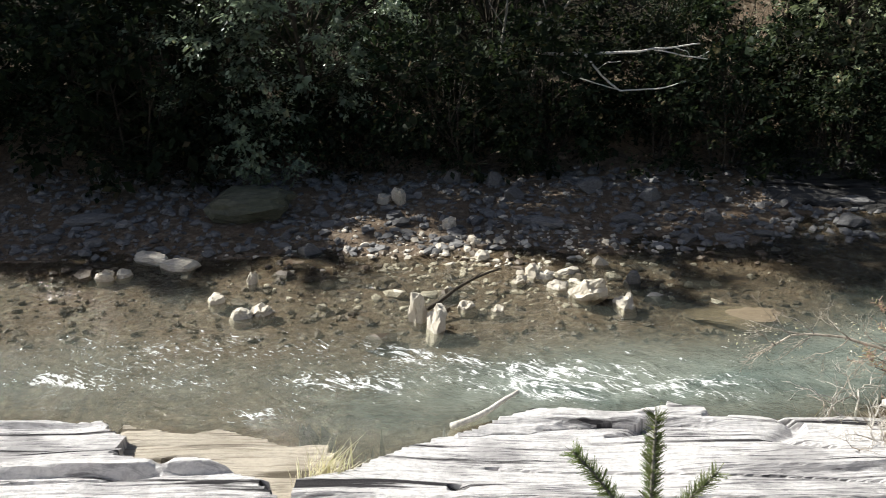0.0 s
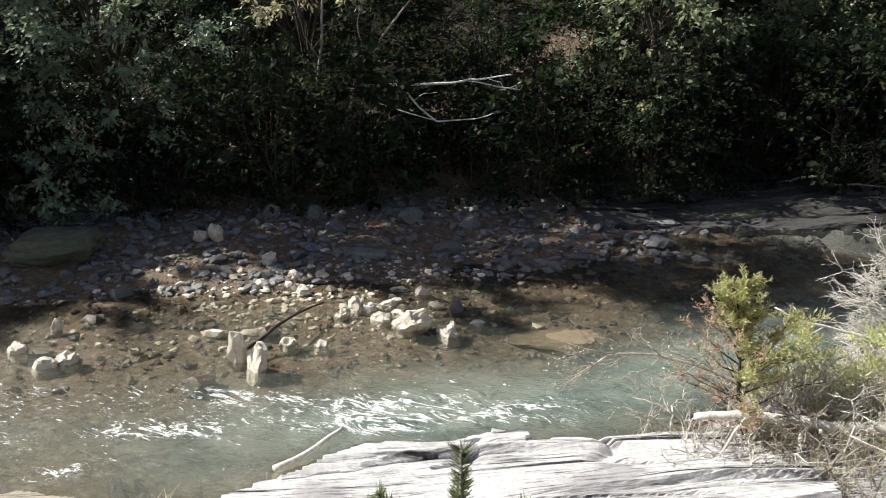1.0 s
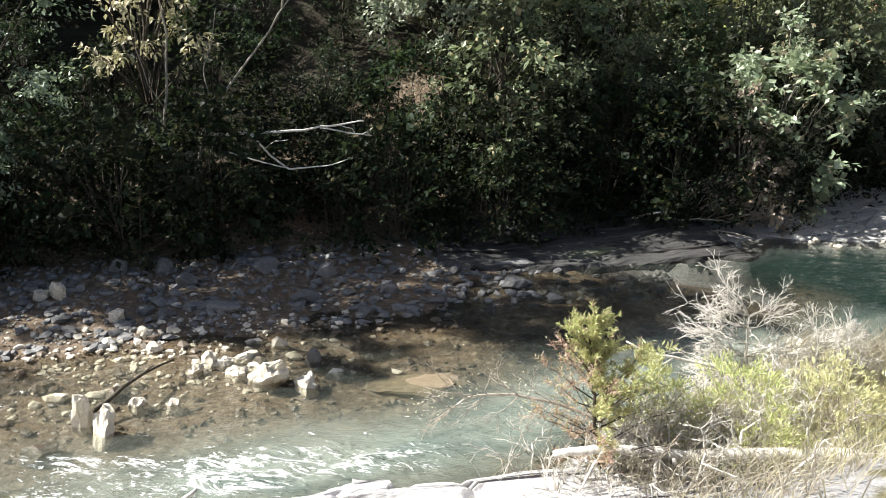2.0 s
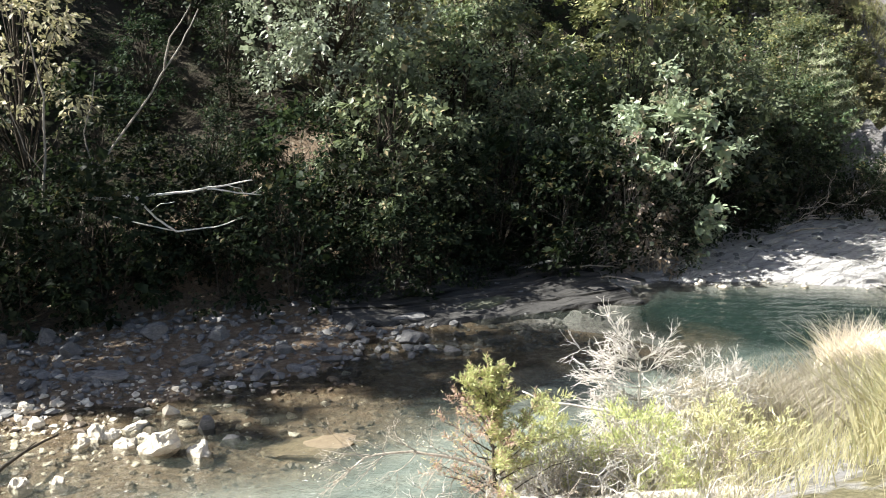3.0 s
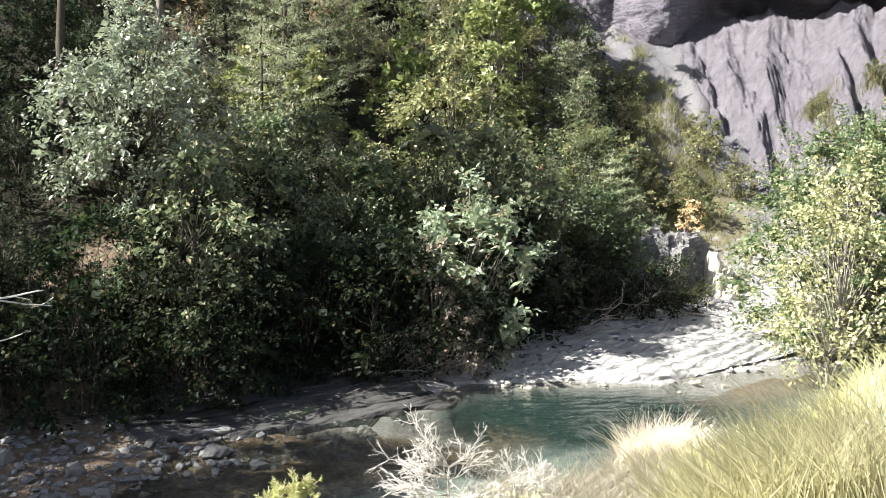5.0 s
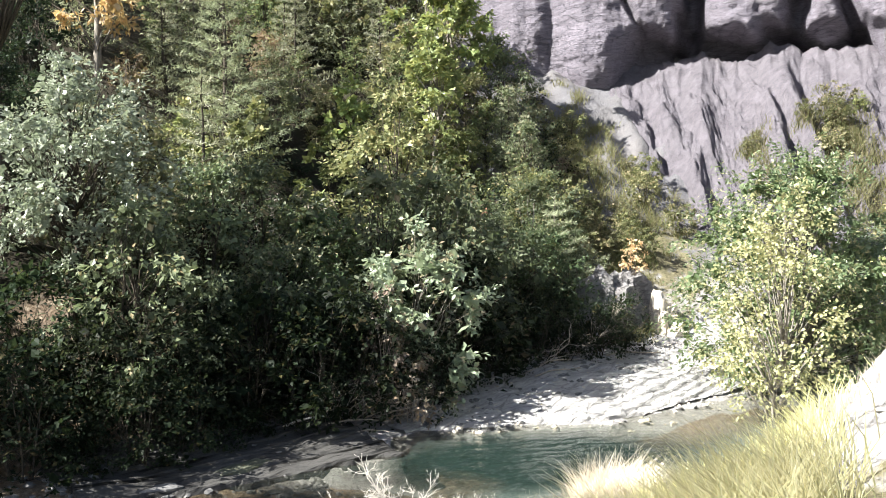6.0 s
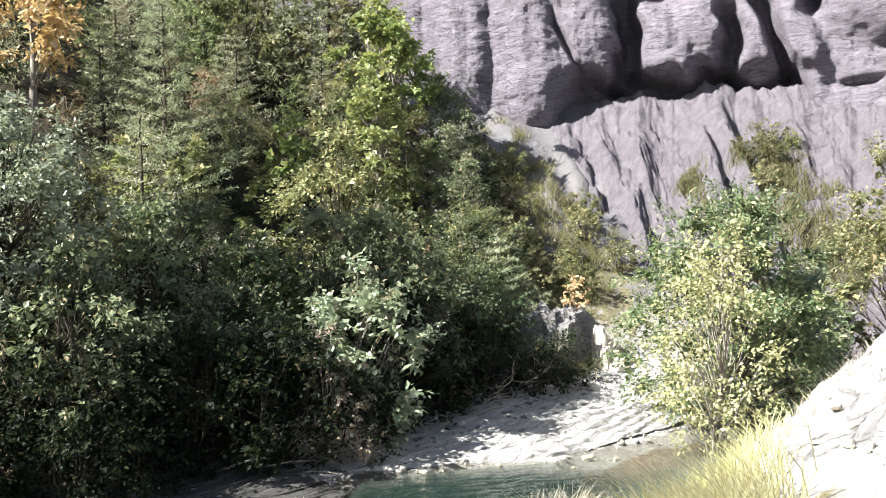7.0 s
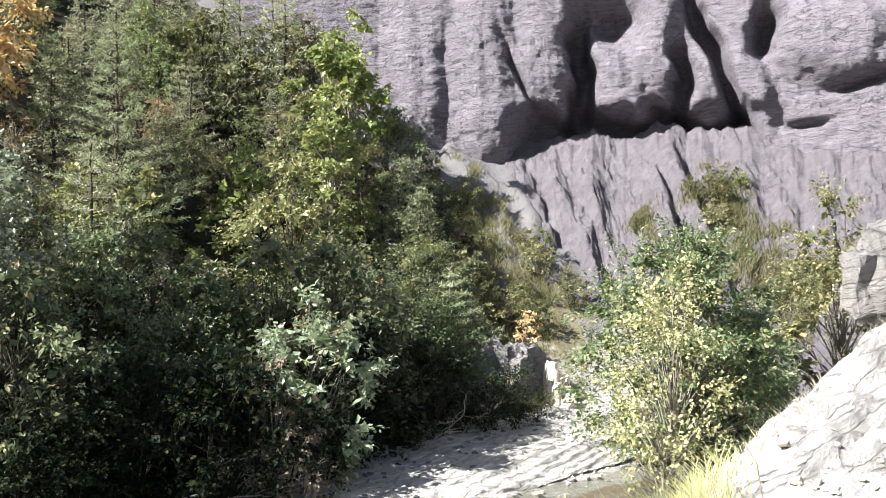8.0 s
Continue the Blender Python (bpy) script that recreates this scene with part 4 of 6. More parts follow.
def strata_sheet(name, label, xs, ys, turn, pitch, high, material, seed, fade, lift=0.03, rough=0.0):
    """Tilted beds that crop out as low ridges across the ground."""
    x, y = np.meshgrid(xs, ys)
    c, s = math.cos(radians(turn)), math.sin(radians(turn))
    along, over = x * c + y * s, -x * s + y * c
    over = over + 0.10 * bumps(along * 0.4, over, 0.9, seed) + 0.03 * bumps(along, over, 0.3, seed + 1)
    step = over / pitch + 0.4 * bumps(along * 0.2, over, 0.8, seed + 2)
    u, index = step - np.floor(step), np.floor(step)
    tall = np.clip(0.5 + 0.9 * bumps(along * 0.35 + index * 3.1, index * 2.3, 0.9, seed + 3), 0, 1)
    ridge = np.clip(u / 0.25, 0, 1) - np.clip((u - 0.3) / 0.7, 0, 1)
    v = over / (pitch * 0.27)
    v = np.abs(v - np.floor(v) - 0.5)
    z = lie(x, y)[0] + lift + high * tall * ridge + 0.2 * high * v + 0.15 * high * bumps(x, y, 0.25, seed + 4) + rough * (bumps(x, y, 0.45, seed + 5) + 0.6 * bumps(x, y, 0.17, seed + 6))
    z -= 0.5 * np.clip(1 - fade(x, y), 0, 1)
    ob = sheet_object(name, *sheet(xs, ys, z), material, {"strata": over}, False)
    return tagged(ob, label, "rock ledge", "", "structure")


# The shelf's shade comes from its darkened material.
strata_sheet("rock_shelf", "shelf of bedded rock beside the pool, darkened for shade", np.arange(4.6, 11.2, 0.05), np.arange(13.4, 16.6, 0.035), 2, 0.2, 0.045, STRATA_SHADE, 41, lambda x, y: 3 * np.minimum(np.minimum(y - np.interp(x, (5, 7, 9, 10.7, 11), (14.7, 14.1, 14.0, 13.9, 14.6)), 11.0 - x) + 0.1 * bumps(x, y, 0.3, 1), (x - 4.9) + 0.3 * bumps(x, y, 0.5, 2)), 0.06)
strata_sheet("bar_strata", "grey beds of rock cropping out on the bar", np.arange(11.5, 21.5, 0.06), np.arange(13.2, 20.0, 0.05), 14, 0.34, 0.065, BAR_MARL, 47, lambda x, y: 2.5 * np.minimum(beside(x, y, FAR_SHORE) - 0.25, 0.2 - beside(x, y, HILL_FOOT) + 0.6) + 0.25 * bumps(x, y, 0.9, 5) + 0.7, 0.03, 0.032)
strata_sheet("rock_hump", "pale streaked hump of broken marl above the pool", np.arange(12.4, 22.5, 0.06), np.arange(3.2, 9.2, 0.05), -24, 0.62, 0.15, PALE_MARL, 53, lambda x, y: 6 * (around(x, y, 18.6, 5.6, 3.6, 2.8, -20) + 0.6 * around(x, y, 14.6, 6.6, 2.8, 2.0, -15) - 0.30), 0.05, 0.07)


# ---- stones in and beside the river ----
def scatter_stone(material, seed, flat, at, size, turn=0.0, tip=0.0, sink=0.25, label="", mesh=None, group=""):
    me = mesh or stone_mesh("stone", seed, material, flat)
    ob = new("stone", me)
    z = floor_at(*at)
    ob.matrix_basis = pose(at[0], at[1], z + size[2] * (0.5 - sink) * flat, tip, tip * 0.4, turn) @ Matrix.Diagonal((*size, 1))
    return tagged(ob, label, "stone", group)


def slab(label, at, size, turn, material, seed):
    ob = new("stone_slab", block_mesh("stone_slab", seed, material, 0.13, 0.75))
    ob.matrix_basis = pose(at[0], at[1], floor_at(*at) + size[2] * 0.3, 3, -4, turn) @ Matrix.Diagonal((*size, 1))
    return tagged(ob, label, "rock slab")


PALE_LABEL, GREY_LABEL = "pale limestone river stone in shallow brown water", "grey rounded stone on the shaded gravel bar"
BIG_STONES = [
    ((-4.52, 12.25), (0.26, 0.2, 0.34), 20, 8), ((-4.3, 12.36), (0.3, 0.22, 0.24), 60, 15), ((-2.53, 12.05), (0.16, 0.14, 0.42), 5, 6),
    ((-2.87, 11.5), (0.28, 0.25, 0.3), 40, 0), ((-2.45, 11.0), (0.30, 0.25, 0.34), 80, 10), ((-2.22, 11.1), (0.34, 0.3, 0.32), 120, 0),
    ((-0.31, 10.78), (0.22, 0.2, 0.84), 15, -18), ((-0.10, 10.55), (0.26, 0.22, 0.62), 150, -26), ((0.29, 11.18), (0.27, 0.24, 0.3), 33, 0),
    ((0.67, 11.1), (0.21, 0.2, 0.28), 70, 0), ((1.82, 11.42), (0.40, 0.34, 0.66), 145, 44), ((2.24, 11.16), (0.44, 0.3, 0.34), 10, 5),
    ((-0.67, 14.8), (0.26, 0.2, 0.46), 30, 10), ((-0.90, 14.9), (0.26, 0.22, 0.22), 75, 0), ((1.48, 11.75), (0.30, 0.24, 0.22), 20, 0),
    ((0.99, 11.95), (0.18, 0.15, 0.26), 50, 18), ((1.19, 12.15), (0.26, 0.22, 0.3), 100, 12), ((1.36, 12.1), (0.24, 0.2, 0.22), 10, 0),
    ((1.66, 12.25), (0.42, 0.24, 0.18), 160, 0), ((1.72, 11.92), (0.3, 0.2, 0.18), 65, 0), ((0.45, 13.3), (0.24, 0.2, 0.2), 30, 0),
    ((0.52, 12.85), (0.26, 0.18, 0.16), 140, 0), ((0.1, 13.95), (0.26, 0.24, 0.26), 88, 0),
]
for k, (at, size, turn, tip) in enumerate(BIG_STONES):
    scatter_stone(STONE_PALE, 20 + k, 0.8, at, (size[0] * 0.88, size[1] * 0.82, size[2] * 0.8), turn + 23 * k, tip + 5, 0.18, PALE_LABEL, block_mesh("stone", 20 + k, STONE_PALE, 0.22, 0.72), "pale stones in the shallows")
for k, (at, size, turn) in enumerate([((0.17, 15.8), (0.3, 0.26, 0.34), 0), ((0.87, 15.6), (0.28, 0.24, 0.3), 40), ((2.76, 14.0), (0.34, 0.26, 0.26), 10), ((2.46, 11.86), (0.22, 0.2, 0.36), 0), ((6.08, 13.95), (0.42, 0.3, 0.3), 20), ((3.28, 14.9), (0.3, 0.25, 0.25), 0), ((2.39, 15.2), (0.36, 0.3, 0.28), 30), ((1.14, 15.0), (0.36, 0.3, 0.28), 0), ((-1.91, 13.15), (0.3, 0.24, 0.22), 15), ((2.7, 11.45), (0.3, 0.24, 0.24), 0)]):
    scatter_stone(STONE_GREY, 60 + k, 0.85, at, size, turn, 0, 0.2, GREY_LABEL, group="grey stones of the gravel bar")
for at, size, turn, seed in (((-3.62, 12.66), (0.52, 0.34, 0.20), -25, 86), ((-4.1, 12.95), (0.6, 0.26, 0.15), -35, 87)):
    slab("tan broken rock lying at the edge of the shallows", at, size, turn, STONE_PALE, seed)
slab("broad mossy boulder lying in the shaded shallows", (-3.0, 14.5), (1.3, 0.7, 0.5), 5, STONE_MOSS, 80)
slab("flat ochre slab of rock awash in the shallows", (3.5, 10.85), (1.25, 0.5, 0.17), -16, STONE_OCHRE, 81)
slab("dark flat ledge of rock awash in the shallows", (4.7, 10.25), (1.4, 0.45, 0.22), 14, STONE_WET, 82)
slab("tan boulder under the rushing water", (0.35, 8.9), (0.6, 0.5, 0.42), 10, STONE_OCHRE, 83)
slab("smooth grey slab on the far bank", (7.9, 15.0), (1.1, 0.35, 0.16), 5, STONE_MOSS, 84)
for k, (x, y) in enumerate([(1.5, 13.9), (6.4, 14.8), (-5.4, 14.4)]):
    slab("low grey slab lying on the shaded bar", (x, y), (0.7, 0.3, 0.14), 20 * k - 40, STONE_GREY, 90 + k)
scatter_stone(STONE_WET, 85, 0.6, (-0.75, 10.4), (0.4, 0.3, 0.35), 5, 0, 0.2, "dark wet stone in the riffle")

rng = np.random.default_rng(5)
STONE_KINDS = {m: [stone_mesh("stone", 100 + 10 * i + k, m, 0.7, 6, 1) for k in range(5)] for i, m in enumerate((STONE_PALE, STONE_GREY, STONE_WET))}
for k in range(330):
    if k < 44:
        x, y, m, label = rng.normal(0.4, 1.3), rng.uniform(11.6, 14.0), STONE_PALE if k % 3 else STONE_WET, PALE_LABEL
    elif k < 270:
        x, y, m, label = rng.uniform(-6.5, 6.5), rng.uniform(13.2, 16.2), STONE_GREY, GREY_LABEL
    else:
        x, y, m, label = rng.uniform(-6, 5), rng.uniform(10.8, 13.2), STONE_WET, "brown wet stone on the shallow river bed"
    s = 0.07 + 0.18 * rng.random() ** 2.2
    scatter_stone(m, 0, 0.7, (x, y), (s * (0.9 + 0.5 * rng.random()), s, s * (0.7 + 0.5 * rng.random())), rng.random() * 360, rng.normal(0, 12), 0.25, label, STONE_KINDS[m][k % 5], "stones of the river bar")


def pebbles(name, label, material, count, seed, region, big):
    """Countless small stones as one object."""
    rng = np.random.default_rng(seed)
    x, y = region(rng, count)
    z = lie(x, y)[0]
    phi = (1 + 5**0.5) / 2
    base = np.array([(-1, phi, 0), (1, phi, 0), (-1, -phi, 0), (1, -phi, 0), (0, -1, phi), (0, 1, phi), (0, -1, -phi), (0, 1, -phi), (phi, 0, -1), (phi, 0, 1), (-phi, 0, -1), (-phi, 0, 1)]) / 1.9
    tris = [(0, 11, 5), (0, 5, 1), (0, 1, 7), (0, 7, 10), (0, 10, 11), (1, 5, 9), (5, 11, 4), (11, 10, 2), (10, 7, 6), (7, 1, 8), (3, 9, 4), (3, 4, 2), (3, 2, 6), (3, 6, 8), (3, 8, 9), (4, 9, 5), (2, 4, 11), (6, 2, 10), (8, 6, 7), (9, 8, 1)]
    size = big * (0.25 + 0.75 * rng.random(count) ** 3)
    shape = base[None] * (1 + 0.25 * rng.normal(size=(count, 12, 1))) * (size[:, None, None] * (0.5 + 0.5 * rng.random((count, 1, 3))) * (1, 1, 0.6))
    a = rng.random(count) * 6.283
    c, s = np.cos(a)[:, None], np.sin(a)[:, None]
    turned = np.stack([shape[..., 0] * c - shape[..., 1] * s + x[:, None], shape[..., 0] * s + shape[..., 1] * c + y[:, None], shape[..., 2] + z[:, None] + 0.15 * size[:, None]], -1)
    faces = (np.array(tris)[None] + 12 * np.arange(count)[:, None, None]).reshape(-1, 3)
    ob = sheet_object(name, turned.reshape(-1, 3), faces, material, {}, False)
    return tagged(ob, label, "gravel", kind="stuff")


pebbles("gravel", "grey gravel of the shaded bar", STONE_GREY, 3000, 1, lambda r, n: (r.uniform(-8, 9, n), r.uniform(13.0, 16.3, n)), 0.13)
pebbles("gravel", "pale rubble strewn over the marl hump", STONE_PALE, 1400, 5, lambda r, n: (r.uniform(12.8, 21, n), r.uniform(4.6, 9.0, n)), 0.16)
pebbles("gravel", "brown gravel on the river bed", STONE_WET, 1700, 2, lambda r, n: (r.uniform(-7, 6, n), r.uniform(10.4, 13.6, n)), 0.09)
pebbles("gravel", "pale gravel scattered on the sunlit bar", STONE_PALE, 700, 3, lambda r, n: (r.normal(0.6, 1.6, n), r.normal(12.6, 0.8, n)), 0.09)
pebbles("gravel", "pale grey gravel of the bar beyond the pool", STONE_PALE, 1500, 4, lambda r, n: (r.uniform(12, 27, n), r.uniform(12.5, 19, n)), 0.11)
pebbles("gravel", "dark shale flakes washed over the pale bar", STONE_GREY, 900, 6, lambda r, n: (r.uniform(12, 22, n), r.normal(15.8, 1.2, n)), 0.15)


# ---- the wood ----
def at_ground(x, y, turn=0.0, scale=1.0, dz=-0.05):
    return pose(x, y, floor_at(x, y) + dz, 0, 0, turn) @ Matrix.Scale(scale, 4)


def put(tree, x, y, turn=0.0, scale=1.0):
    tree.matrix_basis = at_ground(x, y, turn, scale)
    return tree


put(broadleaf("alder_tree", "glossy-leaved alder leaning out over the far bank", "tree", 1, 4.6, 1.7, 40, 10500, 0.078, LEAF_ALDER, BARK, 0.22, 0.5, 0.55, (-0.2, -0.9)), -2.3, 17.2)
put(broadleaf("alder_tree", "broad rounded alder with shining grey-green leaves", "tree", 2, 4.4, 1.5, 60, 9000, 0.088, LEAF_ALDER, BARK, 0.36, 0.4, 0.55, (0, -0.3), 1, 0.75, 0.27, 0.55), 6.6, 19.2)
put(broadleaf("hazel_bush", "sunlit bright green hazel bush above the pool", "bush", 3, 3.7, 1.5, 30, 4300, 0.155, LEAF_HAZEL, BARK_PALE, 0.06, 0.1, 0.55, (0.45, -0.3), 7, 0.8, 0.24), 12.7, 16.9, 0, 0.88)
put(broadleaf("willow_tree", "leafy green and yellow willow on the gravel bar", "tree", 4, 4.9, 1.95, 90, 24000, 0.105, LEAF_WILLOW, BARK_PALE, 0.04, 0.2, 0.42, (0.2, 0), 3, 0.75, 0.30), 20.9, 12.9)
put(broadleaf("poplar_sapling", "slender poplar sapling with yellowing leaves", "tree", 5, 4.2, 1.1, 44, 5200, 0.085, LEAF_YELLOW, BARK_PALE, 0.18, 0.3, 0.7, (0.4, 0), 2, 0.9, 0.4, core=0, split=True), 17.6, 11.4)
put(broadleaf("birch_tree", "young birch with orange autumn leaves", "tree", 6, 6.5, 1.5, 30, 4200, 0.14, LEAF_ORANGE, BARK_PALE, 0.25, 0.4, 0.5), 12.3, 33.0, 0, 1.3)
put(conifer("pine_tree", "tall grey-green pine on the wooded slope", "tree", 7, 6.8, 2.1, 17, NEEDLES, BARK, 44, 0.13, 0.016), 13.9, 27.2)
put(broadleaf("maple_tree", "lime green young maple at the edge of the wood", "tree", 8, 5.2, 1.3, 28, 3600, 0.16, LEAF_LIME, BARK_PALE, 0.12, 0.3, 0.6), 22.8, 28.4)
put(broadleaf("rowan_sapling", "thin sapling with rusty red leaves", "tree", 9, 3.2, 0.6, 14, 420, 0.13, LEAF_RED, BARK_PALE, 0.3, 0.3, 0.5, core=0), 19.9, 22.9)
put(broadleaf("orange_shrub", "small orange shrub on the rock by the gully", "bush", 10, 0.9, 0.36, 14, 420, 0.075, LEAF_ORANGE, BARK, 0.2, 0.2, 0.5, (0, 0), 4), 23.6, 19.9).location.z = floor_at(22.35, 19.2) + 1.55
YELLOW = put(broadleaf("yellow_shrub", "bright yellow-green shrub among the dark trees", "bush", 11, 2.0, 0.7, 14, 1100, 0.13, LEAF_LIME, BARK, 0.2, 0.2, 0.6, (0, 0), 4), 12.5, 25.2)
put(conifer("pine_tree", "small pale pine bough-heavy over the gravel bar", "tree", 12, 3.6, 1.3, 9, NEEDLES, BARK_PALE, 60, 0.13, 0.02, 0.3), 22.1, 21.6)

# Added tall alders: their crowns stand unseen, high over the bank, to shade the bar.
SHADE_ALDER = broadleaf("alder_tree", "added tall alder whose unseen crown shades the bar", "tree", 13, 11.0, 2.1, 34, 6400, 0.15, LEAF_SHADED, BARK, 0.78, 0.3, 0.55)
SHADE_ALDER["group"] = "tall alders of the far bank"
put(SHADE_ALDER, -4.8, 16.9, 0, 1.0)
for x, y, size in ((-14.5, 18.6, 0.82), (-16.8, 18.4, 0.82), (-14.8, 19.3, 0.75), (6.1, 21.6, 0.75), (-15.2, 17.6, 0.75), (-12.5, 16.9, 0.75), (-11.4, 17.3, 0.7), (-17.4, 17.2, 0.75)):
    copy_thing(SHADE_ALDER, at_ground(x, y, 50 * x, size))

# Poplar added out of view to throw its shade on the bar.
put(broadleaf("poplar_tree", "added slender poplar, out of view, that shades the bar", "tree", 14, 12.5, 1.15, 30, 3600, 0.15, LEAF_SHADED, BARK, 0.74, 0.3, 0.55), -11.5, 19.0)

# Kinds that fill the slope: each is built once and then copied.
FILL = [
    broadleaf("beech_tree", "dark green beech of the wooded slope", "tree", 21, 6.0, 2.0, 40, 3700, 0.15, LEAF_WOOD, BARK, 0.1, 0.3, 0.55),
    broadleaf("hornbeam_tree", "dense dark green hornbeam on the slope", "tree", 22, 5.0, 2.1, 38, 3400, 0.145, LEAF_WOOD, BARK, 0.05, 0.4, 0.5, (0.2, -0.2), 3),
    broadleaf("maple_tree", "grey-green maple among the dark trees", "tree", 23, 5.6, 1.7, 34, 3000, 0.15, LEAF_SLOPE, BARK, 0.15, 0.3, 0.6),
    conifer("pine_tree", "grey-green pine of the wooded slope", "tree", 24, 6.2, 1.9, 13, NEEDLES, BARK, 20, 0.16, 0.04),
    broadleaf("hazel_bush", "hazel bush under the trees, leaves darkened for shade", "bush", 25, 2.6, 1.5, 26, 1400, 0.125, LEAF_SHADED, BARK, 0.03, 0.3, 0.6, (0, -0.2), 6),
    broadleaf("dogwood_bush", "olive green dogwood bush with yellow leaves", "bush", 26, 2.2, 1.2, 20, 1900, 0.12, LEAF_OLIVE, BARK, 0.05, 0.3, 0.55, (0, 0), 5),
    broadleaf("bramble_bush", "drooping bramble bush over the bank, leaves darkened for shade", "bush", 27, 1.5, 1.5, 24, 1250, 0.125, LEAF_SHADED, BARK, 0.0, 0.8, 0.6, (0, -0.5), 6),
    broadleaf("oak_tree", "olive green young oak turning yellow on the slope", "tree", 28, 4.6, 1.7, 34, 3800, 0.15, LEAF_OLIVE, BARK, 0.1, 0.3, 0.5),
    broadleaf("withered_shrub", "withered brown shrub on the dry slope", "bush", 29, 2.4, 1.3, 22, 1700, 0.12, LEAF_BROWN, TWIG, 0.05, 0.3, 0.5, (0, 0), 5),
    broadleaf("maple_tree", "slender lime green maple with pale stems", "tree", 30, 5.0, 1.1, 24, 2400, 0.15, LEAF_LIME, BARK_PALE, 0.3, 0.3, 0.6, (0, 0), 2),
    broadleaf("beech_tree", "beech with leaves darkened for shade", "tree", 39, 6.0, 2.0, 40, 3300, 0.15, LEAF_SHADED_BEECH, BARK, 0.08, 0.3, 0.55),
]
GROUP = {"tree": "trees of the wooded slope", "bush": "bushes under the trees"}
for ob in FILL:
    ob["group"] = GROUP[ob["category"]]
# The front row of bushes droops over the bar; trees stand closer near the water and wider apart higher up.
rng = np.random.default_rng(9)
HEROES = [(0.9, 17.9, 1.0, 6), (-0.4, 13.4, 1.5, 12), (-2.4, 17.4, 2.0, 13), (6.6, 19.2, 2.2, 11), (12.7, 16.9, 1.3, 3), (16.6, 22.6, 1.7, 5), (13.9, 27.2, 1.5, 6), (12.3, 33.0, 1.5, 6), (22.8, 28.4, 1.2, 6)]
SUN_X, SUN_Y = math.sin(radians(SUN_AZ)), math.cos(radians(SUN_AZ))


def shades(x, y):
    """Whether a tree here would stand on, or between the sun and, one of those that stand in the light."""
    for hx, hy, wide, reach in HEROES:
        along, off = (x - hx) * SUN_X + (y - hy) * SUN_Y, abs((x - hx) * SUN_Y - (y - hy) * SUN_X)
        if -0.8 < along < reach and off < wide * (1 if along < 3 else 0.75):
            return True
    return math.hypot(x - 17.3, y - 27.6) < 2.4


# The wood ends along the gully: bearing of its edge by elevation, both seen from the bank opposite.
EDGE = ((-9, -3.6, 0.3, 4.2, 7.4, 14), (48.0, 47.6, 46.6, 44.6, 41.5, 38.0))
FILL_WIDE, FILL_HIGH = (2.0, 2.1, 1.7, 1.9, 1.5, 1.2, 1.5, 1.7, 1.3, 1.1, 2.0), (6.0, 5.0, 5.6, 6.2, 2.6, 2.2, 1.5, 4.6, 2.4, 5.0, 6.0)


def in_wood(x, y, k, size):
    """Whether a tree of this kind and size keeps clear of the gully."""
    far, bearing, z = math.hypot(x, y), math.degrees(math.atan2(x, y)), floor_at(x, y) - 5
    wide = math.degrees(math.atan(FILL_WIDE[k] * size / far))
    limits = [float(np.interp(math.degrees(math.atan((z + share * FILL_HIGH[k] * size) / far)), *EDGE)) for share in (0.4, 0.9)]
    return bearing + 0.85 * wide < limits[0] and bearing + 0.4 * wide < limits[1]


used = set()


def plant(k, m):
    """One more tree of kind k: the first one is the built one itself, the rest are copies."""
    if k in used:
        copy_thing(FILL[k], m)
    else:
        FILL[k].matrix_basis = m
        used.add(k)


for low, high, gap, kinds in ((-0.2, 1.3, 1.15, (4, 4, 6)), (1.3, 5.0, 1.65, (1, 0, 4, 2, 1, 6, 4)), (5.0, 12, 2.1, (0, 1, 2, 3, 0, 5, 7)), (12, 24, 2.6, (8, 3, 2, 8, 5, 3, 7)), (24, 40, 3.3, (3, 0, 2, 3, 7))):
    for gx in np.arange(-16, 30, gap):
        for gy in np.arange(14.5, 62, gap):
            x, y = gx + rng.normal(0, gap * 0.26), gy + rng.normal(0, gap * 0.26)
            up = float(beside(np.array([x]), np.array([y]), HILL_FOOT)[0])
            far, bearing = math.hypot(x, y), math.degrees(math.atan2(x, y))
            k = kinds[int(rng.random() * len(kinds))]
            grown = float(np.interp(up, (0, 2, 6, 14, 30), (0.66, 0.60, 0.72, 0.85, 1.0)))
            grown = 1.15 if bearing < 13 else grown * (1.12 if bearing > 39 and far > 29 else 1.2 if bearing > 36 else 1.0)
            size, turn = (0.8 + 0.4 * rng.random()) * (grown if k in (0, 1, 2, 3, 7) else 0.9), rng.random() * 360
            if not low <= up < high or bearing < -34 or not in_wood(x, y, k, size):
                continue
            if shades(x, y):
                if min(math.hypot(x - hx, y - hy) for hx, hy, *_ in HEROES) < 1.0:
                    continue
                k, size = (6, 4, 1)[int(gx * 7 + gy * 3) % 3], 0.6
            if bearing < 13 and up > 11:
                continue
            if k in (0, 1) and bearing > 18 and up > 4:
                k = (7, 2, 7, 5, 3, 8, 3)[int(rng.random() * 7)]
            # Left wood gets the darkened beech, so its shade is in the colour.
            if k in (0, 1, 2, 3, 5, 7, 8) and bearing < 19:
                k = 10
            plant(k, at_ground(x, y, turn, size))
for x, y, k, size in ((14.3, 19.7, 1, 0.75), (16.3, 21.0, 0, 0.66), (18.3, 21.9, 1, 0.75), (10.9, 18.3, 1, 0.8), (20.6, 22.2, 0, 0.6)):
    plant(k, at_ground(x, y, 70 * x, size))
